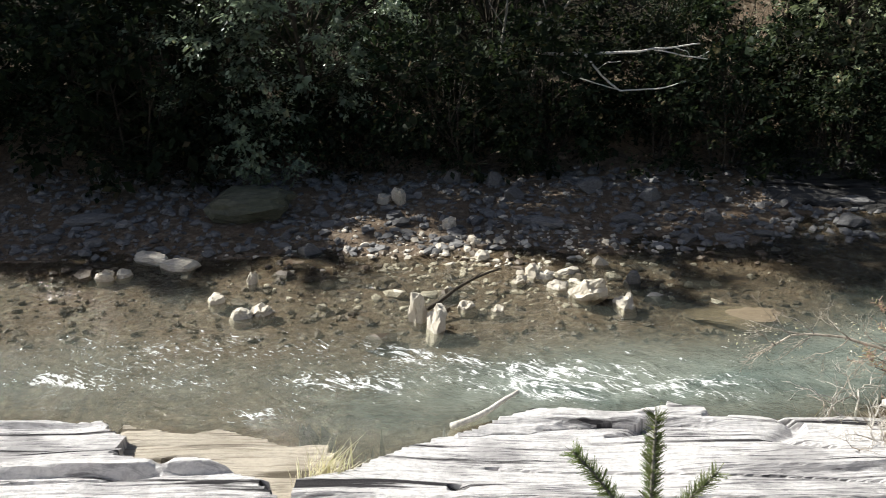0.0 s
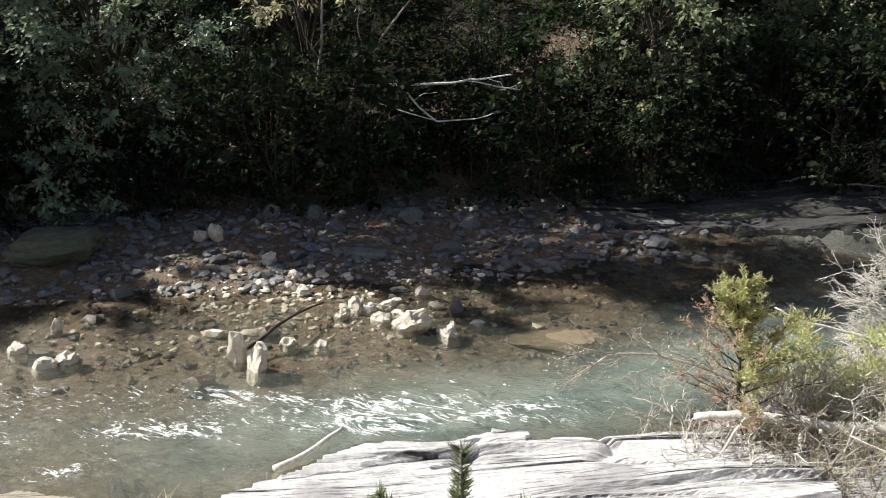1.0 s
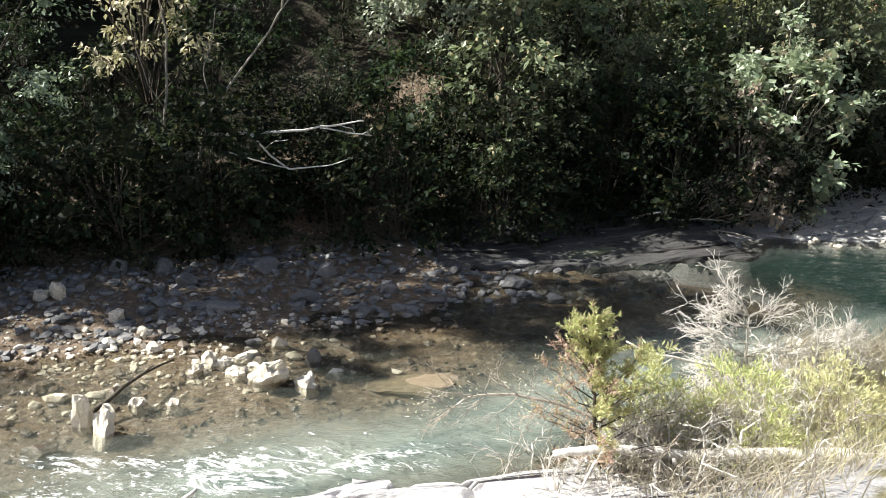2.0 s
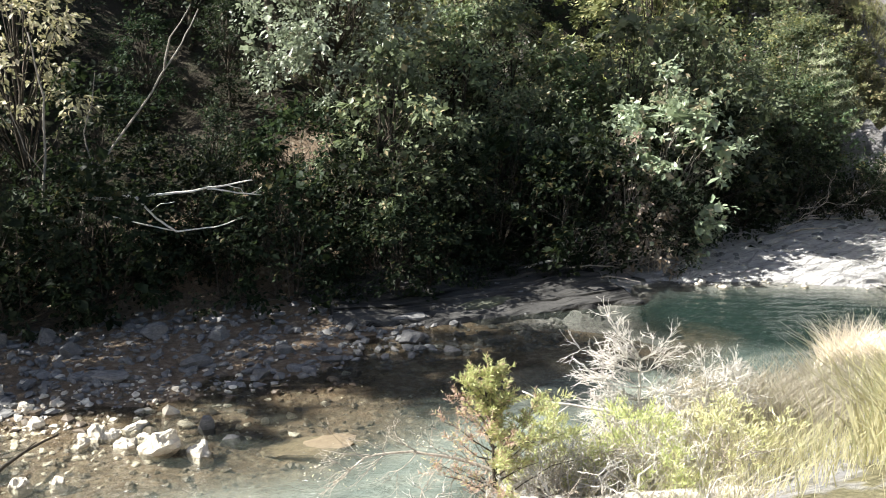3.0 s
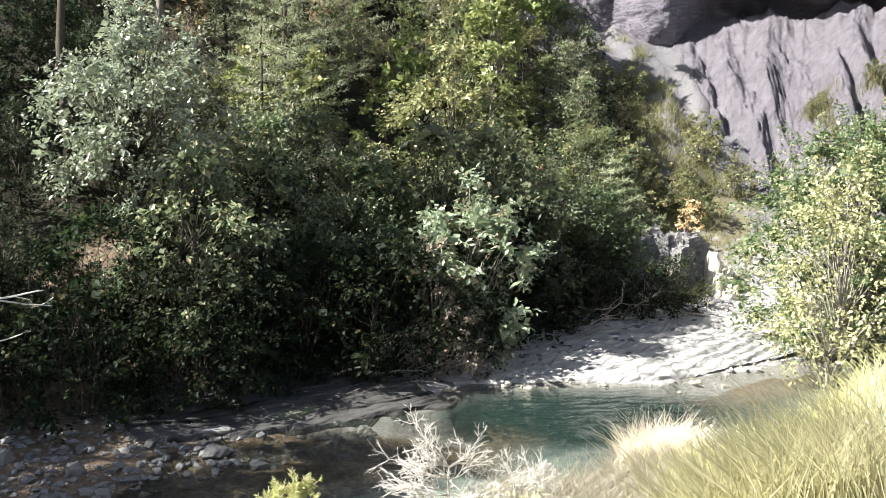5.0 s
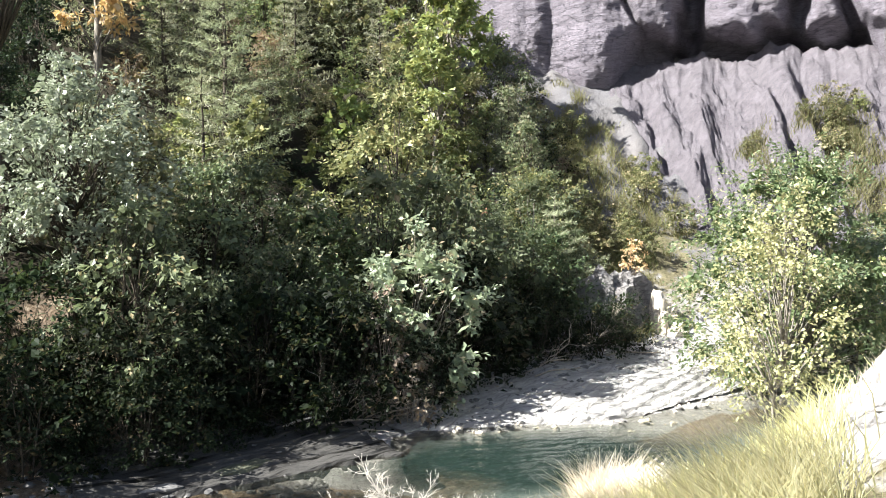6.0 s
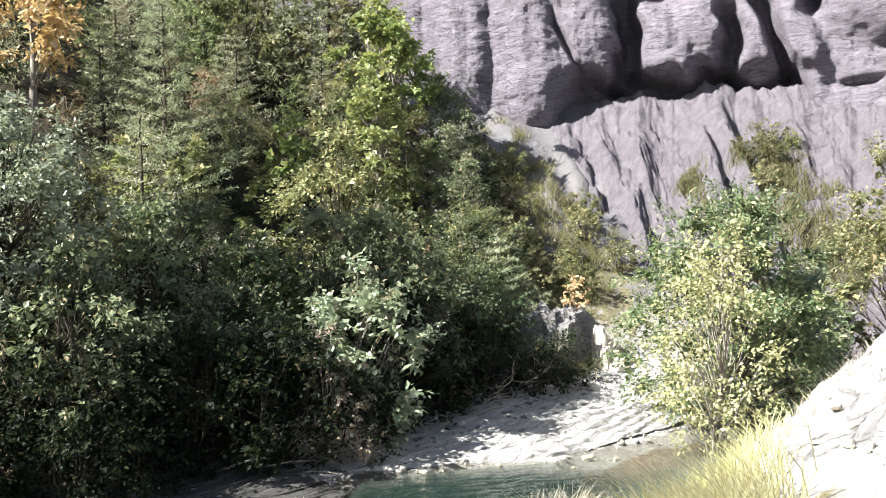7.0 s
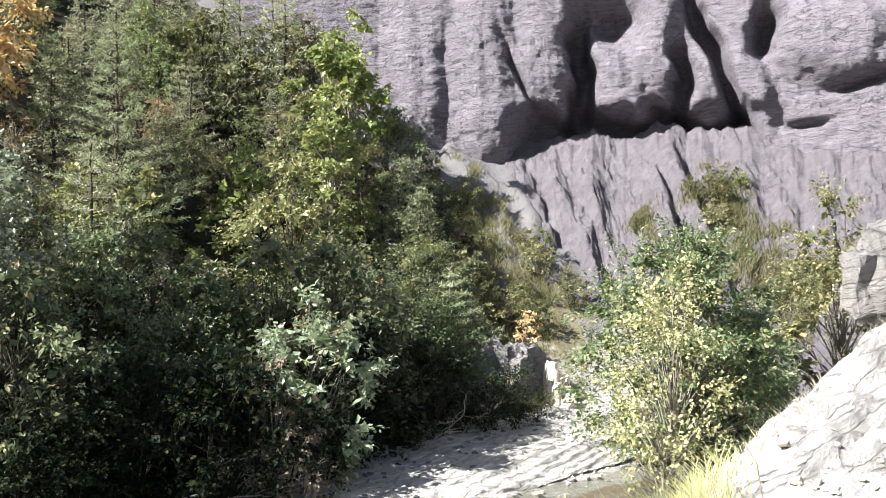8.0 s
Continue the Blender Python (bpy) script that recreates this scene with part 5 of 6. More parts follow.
for k, (x, y) in enumerate([(7.4, 16.0), (8.4, 16.2), (9.3, 16.6), (10.4, 17.0), (11.2, 17.2), (5.6, 16.2), (6.5, 15.9), (14.2, 18.4), (15.4, 19.4), (17.0, 20.6), (19.2, 21.6), (21.0, 21.6)]):
    plant(6 if k % 3 else 4, at_ground(x, y, 55 * k, 0.55 + 0.06 * (k % 4)))

for k, (x, y, size) in enumerate([(4.5, 17.5, 0.9), (5.3, 18.0, 0.95), (5.9, 17.4, 0.85), (6.5, 18.3, 0.8), (5.0, 18.9, 1.0), (6.1, 17.0, 0.8), (3.7, 17.4, 0.9), (6.9, 17.3, 0.75), (4.2, 18.6, 1.0)]):
    plant(4 if k % 2 else 6, at_ground(x, y, 77 * k, size))
# Taller trees along the wood's far edge, against the cliff: bearing, distance, kind and how high its tip stands.
for bearing, far, k, tip in (
    (27.0, 46, 3, 16.5), (28.8, 45, 2, 15.5), (30.2, 47, 3, 17.0), (31.6, 45, 7, 14.8), (32.8, 46, 3, 16.5), (34.2, 45, 2, 15.0), (35.4, 46, 3, 16.2), (36.6, 45, 7, 14.6), (37.6, 45, 3, 14.6), (38.6, 44, 2, 12.4),
    (29.6, 41, 8, 10.5), (31.0, 40, 3, 12.0), (35.6, 41, 3, 11.2), (38.9, 40, 9, 11.6), (37.6, 41, 5, 9.6), (39.9, 40, 9, 9.2), (40.4, 39, 7, 7.6), (41.6, 38, 2, 6.0), (42.6, 37, 3, 4.8), (43.4, 35, 2, 3.2), (44.4, 33.5, 7, 1.8), (45.0, 31, 2, 0.2), (42.0, 40, 3, 8.4), (43.0, 38, 3, 6.6), (43.9, 36.5, 3, 5.0), (33.6, 44, 3, 16.8), (36.2, 44.5, 3, 16.4), (38.2, 45, 3, 15.2)):
    x, y, top = far * math.sin(radians(bearing)), far * math.cos(radians(bearing)), 5 + far * math.tan(radians(tip))
    size = min(1.6, (top - floor_at(x, y)) / FILL_HIGH[k])
    if in_wood(x, y, k, size * 0.8):
        plant(k, at_ground(x, y, 61 * x, size))
# Low dense trees along the gully, which lies in their shade.
for k, (bearing, far, size) in enumerate([(41.8, 42, 0.85), (42.7, 40, 0.85), (43.4, 38, 0.8), (44.0, 36, 0.8), (44.6, 34, 0.75), (45.2, 32.5, 0.7), (45.6, 31, 0.7), (45.9, 29.5, 0.6), (43.8, 33, 0.8)]):
    x, y = far * math.sin(radians(bearing)), far * math.cos(radians(bearing))
    plant(1, pose(x, y, float(slope_top(x, y)) - 0.05, 0, 0, 81 * k) @ Matrix.Scale(size, 4))
# Trees beside the hazel that keep the near half of the bar in shade.
for x, y, k, size in ((13.3, 18.6, 1, 1.3), (15.0, 19.8, 0, 0.95), (9.4, 19.4, 1, 0.95), (10.6, 20.0, 1, 1.0), (11.6, 19.2, 1, 0.9), (9.9, 18.0, 1, 0.75), (11.0, 18.1, 1, 0.6), (10.8, 16.5, 4, 1.15), (11.5, 16.6, 4, 1.0), (12.3, 16.0, 4, 0.7), (10.0, 16.4, 4, 0.95), (11.6, 19.3, 2, 1.0), (12.5, 18.9, 2, 0.95), (13.9, 17.3, 4, 1.35), (14.7, 17.6, 4, 1.2), (19.6, 20.3, 1, 0.85), (20.5, 20.6, 1, 0.8)):
    plant(k, at_ground(x, y, 33 * x, size))

put(broadleaf("hornbeam_tree", "sunlit yellow-green hornbeam with dry hanging sprays", "tree", 61, 5.0, 1.0, 26, 2100, 0.11, LEAF_YELLOW, BARK, 0.45, 0.5, 0.5, core=0), 0.9, 17.9)
for k in range(26):
    x, y = -7.5 + 0.46 * k + rng.normal(0, 0.2), 16.5 + rng.random() * 1.3 + 0.15 * max(0, -4 - (-7.5 + 0.46 * k))
    plant(4 if k % 3 == 0 else 6, at_ground(x, y, 47 * k, 0.75 + 0.3 * rng.random()))

for k, (x, y, size) in enumerate([(13.4, 16.6, 0.6), (14.4, 17.3, 0.7), (15.6, 18.2, 0.7), (16.6, 18.7, 0.75), (17.6, 19.0, 0.8), (18.5, 18.9, 0.7), (19.4, 18.8, 0.75), (20.2, 18.6, 0.7), (19.0, 18.1, 0.5), (20.4, 17.9, 0.5), (18.0, 18.2, 0.5)]):
    plant(6 if k % 3 else 4, at_ground(x, y, 83 * k, size))
for k, (x, y) in enumerate([(15.4, 17.2), (16.4, 17.5), (17.4, 17.7), (18.4, 17.6), (19.4, 17.4), (20.4, 17.3), (16.9, 18.3), (18.9, 18.4), (20.9, 18.0)]):
    plant(6 if k % 2 else 4, at_ground(x, y, 57 * k, 0.6 + 0.07 * (k % 4)))
for x, y, size in ((17.6, 20.0, 1.1), (18.9, 20.5, 0.9), (16.2, 19.3, 1.1), (14.7, 18.4, 1.3)):
    plant(1, at_ground(x, y, 29 * x, size))
YELLOW["group"] = "yellow shrubs of the slope"
for k, (bearing, far) in enumerate([(35.2, 29), (33.0, 31), (38.0, 27.5), (36.6, 33), (40.4, 31), (31.0, 27), (28.5, 30), (34.0, 36), (39.5, 33.5), (25.0, 28)]):
    copy_thing(YELLOW, at_ground(far * math.sin(radians(bearing)), far * math.cos(radians(bearing)), 50 * k, 1.0 + 0.15 * (k % 4)))

for x, y, size in ((-5.1, 16.3, 1.35), (-4.3, 16.6, 1.4), (-5.9, 16.7, 1.3)):
    plant(4, at_ground(x, y, 40 * x, size))

# ---- more trees and shrubs that stand apart ----
put(broadleaf("ash_tree", "yellow-green young ash beside the marl slope", "tree", 31, 5.4, 1.9, 46, 8000, 0.115, LEAF_OLIVE, BARK_PALE, 0.08, 0.3, 0.42, (0, 0), 3), 26.6, 11.6)
put(broadleaf("willow_bush", "round yellow-green willow bush at the foot of the talus", "bush", 32, 2.6, 1.5, 30, 4500, 0.14, LEAF_LIME, BARK_PALE, 0.05, 0.3, 0.4, (0, 0), 5), 25.2, 13.6)
put(broadleaf("willow_bush", "dark green willow bush behind the gravel bar", "bush", 33, 3.0, 1.5, 30, 5000, 0.13, LEAF_ALDER, BARK, 0.05, 0.3, 0.4, (0, 0), 5), 23.6, 12.8)
put(broadleaf("maple_tree", "grey-green leafy maple with yellow tips on the slope", "tree", 34, 5.2, 1.9, 44, 6000, 0.13, LEAF_OLIVE, BARK, 0.08, 0.3, 0.5), 16.6, 22.6)
put(broadleaf("dead_leaved_shrub", "withered shrub with pale brown leaves", "bush", 35, 2.5, 0.45, 18, 900, 0.11, LEAF_DRY, TWIG, 0.1, 0.4, 0.5, (0, 0), 3, core=0), 11.75, 16.15)
put(broadleaf("dead_leaved_shrub", "low withered shrub with pale brown leaves over the bank", "bush", 37, 1.2, 0.75, 16, 700, 0.11, LEAF_DRY, TWIG, 0.05, 0.5, 0.5, (0, 0), 4, core=0), 12.05, 15.75)
put(broadleaf("elder_bush", "small sunlit bush with shining leaves at the wood's foot", "bush", 38, 1.3, 0.9, 18, 1500, 0.085, LEAF_ALDER, BARK, 0.05, 0.4, 0.55, (0, 0), 4), -3.0, 16.0)
put(broadleaf("ivy_bush", "bush at the foot of the wood, leaves darkened for shade", "bush", 36, 1.9, 1.5, 26, 4200, 0.11, LEAF_SHADED, BARK, 0.02, 0.3, 0.6, (0, 0), 5), 20.4, 22.3)
for k, (x, y, s) in enumerate([(13.5, 23.7, 1.0), (14.3, 23.2, 1.25), (12.9, 22.9, 0.8)]):
    rngk = np.random.default_rng(400 + k)
    tuft = thing("dry_creeper", "pale dry creeper hanging in a tangled clump", "creeper", "dry creepers", (x, y, floor_at(x, y)), 0, s)
    g = Geo()
    for _ in range(26):
        twigs(g, rngk, (rngk.normal(0, 0.25), rngk.normal(0, 0.25), 1.6), (rngk.normal(0, 0.5), rngk.normal(0, 0.5) - 0.3, -0.7), 0.9, 0.012, 1, 3, 0.5, 3, 0.5)
    g.tube(wobble((0, 0, -0.2), (0, 0, 1.7), 4, 0.03, rngk), (0.05, 0.04, 0.035, 0.03, 0.02), 5)
    part("stem_tangle", g, TWIG, tuft)
    g = Geo()
    g.quads(leaves(rngk, [(0, 0, 1.6), (0.2, -0.1, 1.2)], [0.5, 0.4], 420, 0.08, 0.6, 0.4))
    part("foliage", g, STRAW, tuft, smooth=False)


def bare_tree(name, label, category, seed, place, way, length, radius, depth, forks, material, spread=0.55, bend=0.3, thin=0.55):
    rngk = np.random.default_rng(seed)
    ob = thing(name, label, category, "", place)
    g = Geo()
    twigs(g, rngk, (0, 0, 0), way, length, radius, depth, forks, bend, 6, spread, thin)
    part("branchwork", g, material, ob)
    return ob


def limb(name, label, category, lines, material, sides=6):
    """A bare branch from bent lines: each (points, first radius, last radius)."""
    ob = thing(name, label, category, "", lines[0][0][0])
    origin = np.array(lines[0][0][0], float)
    for k, (points, r0, r1) in enumerate(lines):
        rngk = np.random.default_rng(k + len(label))
        full = np.concatenate([wobble(a, b, 4, 0.018 * math.dist(a, b), rngk)[: None if i == len(points) - 2 else -1] for i, (a, b) in enumerate(zip(points[:-1], points[1:]))])
        g = Geo()
        g.tube(full - origin, np.linspace(r0, r1, len(full)), sides)
        part("stem" if k == 0 else "branch", g, material, ob)
    return ob


# bleached fork hanging from the far bank's trees
limb("fallen_branch", "bleached bare forked branch hanging over the gravel bar", "branch", [
    ([(1.71, 17.20, 2.08), (2.36, 16.30, 2.20), (3.21, 16.10, 2.25), (3.76, 16.00, 2.33), (4.16, 15.90, 2.40)], 0.0293, 0.0108),
    ([(3.46, 16.05, 2.28), (3.91, 15.95, 2.20), (4.31, 15.95, 2.14)], 0.0151, 0.0097),
    ([(2.36, 16.30, 2.20), (2.63, 16.00, 1.88), (2.91, 15.90, 1.66), (3.51, 15.90, 1.68), (3.96, 15.85, 1.80)], 0.0201, 0.0086),
    ([(2.01, 16.50, 1.88), (2.51, 16.10, 1.76), (2.96, 15.90, 1.66)], 0.0117, 0.0108),
    ([(2.56, 16.10, 1.98), (2.71, 15.95, 2.12), (2.91, 15.90, 2.14)], 0.0084, 0.0043),
    ([(3.76, 16.00, 2.33), (3.96, 15.90, 2.28), (4.01, 15.90, 2.20)], 0.0068, 0.0043),
    ([(4.13, 15.95, 2.16), (4.26, 15.90, 2.24), (4.31, 15.90, 2.28)], 0.0084, 0.0065)], DEADWOOD)
limb("dead_tree", "thin pale dead trunk leaning in front of the wood", "tree", [
    ([(1.50, 17.30, 1.15), (1.85, 17.10, 2.45), (2.65, 16.90, 3.55), (3.35, 16.90, 4.55), (3.65, 16.90, 5.10)], 0.030, 0.010),
    ([(3.05, 16.90, 4.15), (3.15, 16.80, 4.65), (3.50, 16.80, 5.15)], 0.02, 0.008),
    ([(1.85, 17.10, 2.45), (1.75, 17.10, 3.15), (2.00, 17.10, 4.15)], 0.016, 0.006)], BARK_PALE)
limb("dead_tree", "thin dark dead stem among hanging creepers", "tree", [
    ([(0.95, 17.20, 1.35), (1.10, 17.00, 2.55), (1.20, 17.00, 3.75), (1.05, 17.00, 4.75)], 0.03, 0.012),
    ([(1.10, 17.00, 2.55), (0.85, 16.90, 2.95), (0.70, 16.90, 3.55)], 0.012, 0.006)], BARK_PALE)
limb("dead_sapling", "slim bare sapling with pale twigs by the gravel bar", "tree", [
    ([(19.9, 21.4, 0.1), (20.0, 21.0, 1.6), (20.2, 20.8, 2.8), (20.25, 20.7, 4.1)], 0.04, 0.010),
    ([(20.15, 20.85, 2.5), (20.5, 20.7, 3.1), (20.75, 20.6, 3.3)], 0.014, 0.005), ([(20.2, 20.8, 2.8), (19.9, 20.8, 3.3), (19.75, 20.8, 3.9)], 0.014, 0.005),
    ([(20.2, 20.8, 3.1), (20.5, 20.7, 3.6), (20.9, 20.6, 3.8)], 0.012, 0.004), ([(20.22, 20.75, 3.4), (20.0, 20.7, 3.8), (20.02, 20.7, 4.3)], 0.01, 0.004)], BARK_PALE)
for k, (a, b, r) in enumerate([((9.3, 16.5, 0.18), (10.2, 16.0, 0.42), 0.035), ((9.9, 16.3, 0.25), (11.4, 15.5, 0.22), 0.02), ((10.3, 16.4, 0.5), (11.3, 15.9, 0.3), 0.018), ((10.4, 15.9, 0.1), (11.2, 15.0, 0.12), 0.02)]):
    limb("driftwood", "bleached driftwood stick heaped on the far bank", "driftwood", [([a, tuple((np.array(a) + b) / 2 + (0, 0, 0.05)), b], r, r * 0.4)], DEADWOOD if k == 0 else TWIG)["group"] = "driftwood heap"
for k in range(12):
    bare_tree("dead_brush", "grey leafless brush on the far bank", "brush", 500 + k, (9.9 + 0.16 * k, 16.5 - 0.05 * k, 0.2), (0.3, -0.5, 0.8 - 0.06 * k), 0.7, 0.014, 3, 3, TWIG, 0.6)["group"] = "dead brush by the pool"
for k in range(11):
    x, y = 16.2 + 0.38 * k, 16.9 + 0.5 * ((k * 7) % 5) * 0.5 + 0.05 * k
    bare_tree("dead_brush", "dark tangled driftwood brush behind the bar", "brush", 560 + k, (x, y, floor_at(x, y) + 0.1), (0.6 - 0.15 * (k % 6), -0.4, 0.35), 0.8, 0.016, 3, 3, BARK if k % 3 else TWIG, 0.6)["group"] = "driftwood brush behind the bar"
for k in range(9):
    x = -1.5 + 2.7 * k
    y = 17.0 + 0.25 * max(0, x - 8)
    bare_tree("dead_brush", "thin leafless stems under the trees", "brush", 520 + k, (x, y, floor_at(x, y)), (0.15, -0.35, 1), 1.3, 0.012, 3, 3, BARK, 0.45)["group"] = "dead brush under the trees"
for k in range(9):
    x, y, a = 13.4 + 0.75 * k, 16.2 + 0.55 * ((k * 5) % 4) + 0.12 * k, 0.5 - 0.13 * k
    z = floor_at(x, y)
    limb("driftwood", "thin grey driftwood branch lying on the gravel bar", "driftwood", [([(x, y, z + 0.06), (x + 0.7 * math.cos(a), y + 0.7 * math.sin(a), z + 0.12), (x + 1.5 * math.cos(a), y + 1.4 * math.sin(a), z + 0.08)], 0.03, 0.012)], TWIG)["group"] = "driftwood on the bar"
limb("driftwood", "short bleached stick caught at the water's edge", "driftwood", [([(0.05, 8.25, 0.06), (0.45, 8.5, 0.1), (0.72, 8.72, 0.16)], 0.035, 0.02)], DEADWOOD)
limb("driftwood", "dark waterlogged branch among the stones", "driftwood", [([(-0.2, 10.95, 0.08), (0.25, 11.5, 0.16), (0.75, 12.1, 0.12)], 0.03, 0.012), ([(0.25, 11.5, 0.16), (0.5, 11.55, 0.3)], 0.015, 0.006)], BARK)


# ---- the gully's washed rock ----
def outcrop(label, place, columns, material, seed, rough=0.22):
    """Upright joint blocks leaning on one another."""
    rngk = np.random.default_rng(seed)
    ob = thing("rock_outcrop", label, "rock", "", (*place, floor_at(*place) - 0.2))
    for k, (x, y, wide, deep, high) in enumerate(columns):
        block_part = new("block", block_mesh("block", seed + k, material, rough, 0.35))
        block_part.parent = ob
        block_part.matrix_basis = pose(x, y, high * 0.36, rngk.normal(0, 4), rngk.normal(0, 4), 30 + rngk.normal(0, 14)) @ Matrix.Diagonal((wide * 1.25, deep * 1.25, high * 1.1, 1))
    return ob


outcrop("dark fissured rock wall beside the gully", (22.35, 19.2), [(0, 0, 0.6, 0.6, 1.9), (-0.4, 0.35, 0.5, 0.6, 2.2), (0.35, -0.2, 0.35, 0.4, 1.3), (-0.75, 0.7, 0.6, 0.6, 2.0), (0.7, 0.5, 0.6, 0.7, 2.1), (1.3, 0.8, 0.8, 0.8, 2.0), (0.2, 0.15, 0.3, 0.4, 2.2)], MARL, 201, 0.12)
outcrop("white washed blocks at the gully's mouth", (23.2, 18.5), [(0, 0, 0.35, 0.35, 0.9), (0.25, 0.3, 0.35, 0.35, 1.5), (-0.1, -0.7, 0.5, 0.35, 0.45), (0.55, 0.1, 0.3, 0.3, 1.1), (0.3, -0.4, 0.3, 0.3, 0.6)], STONE_PALE, 220)
outcrop("bright bleached rocks between the grass and the pool", (9.7, 9.1), [(-0.75, 0.0, 0.5, 0.35, 0.4), (-0.3, 0.2, 0.3, 0.25, 0.3), (0.75, 0.35, 0.7, 0.5, 0.5), (1.15, 0.5, 0.6, 0.45, 0.55), (-1.55, 0.55, 0.5, 0.3, 0.4)], STONE_PALE, 240)
outcrop("broken grey block standing out of the marl hump", (18.9, 7.0), [(0, 0, 1.3, 1.2, 1.9), (0.9, -0.5, 1.3, 1.3, 1.7), (-0.5, 0.5, 0.7, 0.6, 1.1), (0.5, 0.7, 0.8, 0.6, 1.2)], MARL, 260, 0.13)
outcrop("dark stone perched at the hump's edge", (14.4, 8.8), [(0, 0, 0.3, 0.25, 0.35), (0.3, 0.1, 0.3, 0.3, 0.2)], CLIFF, 280)


# ---- near bank: dry brush, grasses, young conifers ----
def grass(name, label, seed, count, region, height, width, bend, material, way=(0, 0, 0), dz=0.0):
    rngk = np.random.default_rng(seed)
    x, y = region(rngk, count)
    z = lie(x, y)[0] + dz
    g = Geo()
    g.quads(blades(rngk, np.stack([x, y, z], 1), height, width, bend, np.tile(way, (count, 1))))
    return tagged(new(name, g.mesh(name, material, False)), label, "grass", kind="stuff")


def clumps(points, spread):
    points = np.array(points, float)
    return lambda r, n: tuple((points[r.integers(0, len(points), n)] + r.normal(0, spread, (n, 2))).T)


grass("tall_grass", "tall golden grass on the near bank", 601, 3000, clumps([(8.4, 6.1), (8.8, 6.6), (9.4, 6.4), (9.3, 7.2), (10.0, 7.0), (10.5, 6.4), (10.8, 7.4), (11.5, 7.0), (9.0, 5.8), (9.8, 5.9)], 0.36), 1.0, 0.022, 0.75, GRASS, (-0.5, 0.2, 0))
grass("tall_grass", "golden grass thinning towards the pool", 602, 1300, clumps([(10.2, 8.2), (10.9, 8.4), (11.6, 8.0), (12.6, 7.6), (13.4, 8.0)], 0.35), 0.55, 0.020, 0.8, GRASS, (-0.3, 0.2, 0))
grass("short_grass", "short yellow grass under the brush", 603, 2000, clumps([(6.2, 7.5), (7.0, 7.8), (7.6, 8.4), (6.6, 8.4), (6.8, 7.0), (8.0, 7.8), (7.6, 7.0)], 0.5), 0.42, 0.010, 0.7, GRASS)
grass("straw", "pale dead straw matted round the fallen log", 604, 1500, clumps([(4.2, 7.3), (4.8, 7.2), (5.4, 7.1), (5.0, 7.7), (4.5, 7.7), (5.9, 7.0), (4.0, 7.0), (5.4, 8.0), (6.2, 8.0), (4.6, 6.6), (5.6, 6.5), (3.8, 7.5)], 0.36), 0.42, 0.014, 1.6, STRAW)
grass("straw", "white bleached straw at the edge of the pool", 608, 5200, clumps([(9.3, 8.6), (9.7, 8.9), (10.2, 8.5), (8.8, 8.9), (8.2, 9.3), (8.6, 8.4), (9.2, 8.1), (7.8, 8.9), (10.4, 9.0)], 0.28), 0.5, 0.010, 1.0, STRAW)
grass("straw", "bleached mound of matted grass beside the pool", 610, 1500, clumps([(10.4, 9.5), (10.8, 9.6), (10.6, 9.25), (11.1, 9.4), (10.9, 9.1)], 0.17), 0.62, 0.014, 1.1, STRAW)
grass("straw", "tuft of dry straw on the ledge", 605, 130, clumps([(-1.12, 7.18), (-1.0, 7.2)], 0.08), 0.34, 0.012, 0.6, STRAW, (0.5, 0, 0), 0.30)
grass("straw", "dry tufts scattered over the marl hump", 606, 2200, clumps([(13.0, 7.8), (15.0, 8.0), (17.2, 7.8), (19.0, 7.0), (13.6, 7.4), (14.4, 6.8), (15.6, 7.4), (16.8, 6.6), (17.6, 7.2), (18.4, 6.4), (16.2, 8.2)], 0.25), 0.28, 0.010, 0.9, STRAW)
rngt = np.random.default_rng(77)
def on_slope(bearing, far, spread_b, spread_f, count):
    """Spots on the talus round a bearing and a distance."""
    b, f = radians(bearing) + rngt.normal(0, radians(spread_b), count), far + rngt.normal(0, spread_f, count)
    return list(zip(f * np.sin(b), f * np.cos(b)))


def slope_grass(label, seed, count, spots, height, width, material):
    rngk = np.random.default_rng(seed)
    x, y = clumps(spots, 0.17)(rngk, count)
    g = Geo()
    g.quads(blades(rngk, np.stack([x, y, slope_top(x, y) - 0.02], 1), height, width, 0.8))
    return tagged(new("hill_grass", g.mesh("hill_grass", material, False)), label, "grass", kind="stuff")


TUFTS = [p for b, f, sb, sf, n in ((48.6, 32, 0.9, 1.0, 34), (49.3, 35, 1.0, 1.0, 40), (48.2, 38, 1.0, 1.4, 40), (50.5, 37, 0.9, 1.2, 26), (47.2, 41, 1.0, 1.4, 30), (49.4, 29.5, 0.7, 0.8, 20), (45.6, 41, 0.9, 1.6, 40), (46.4, 37, 0.6, 1.4, 30)) for p in on_slope(b, f, sb, sf, n)]
slope_grass("tawny withered tufts on the shaded gully slope", 607, 12000, TUFTS, 0.36, 0.022, HILL_GRASS)
PATCHES = [p for b, f, sb, sf, n in ((60.2, 40.5, 0.4, 0.8, 24), (61.0, 39.6, 0.5, 0.7, 24), (56.7, 39.4, 0.3, 0.6, 10), (61.3, 38, 0.6, 0.8, 30), (62.6, 37.5, 0.8, 1.0, 34), (63.6, 36, 0.8, 1.0, 26), (56.2, 40.6, 0.25, 0.5, 10), (58.9, 41, 0.3, 0.5, 8), (64.8, 35, 1.0, 0.8, 24)) for p in on_slope(b, f, sb, sf, n)]
slope_grass("yellowing grass in patches on the ribbed talus", 609, 7500, PATCHES, 0.34, 0.024, HILL_GRASS)
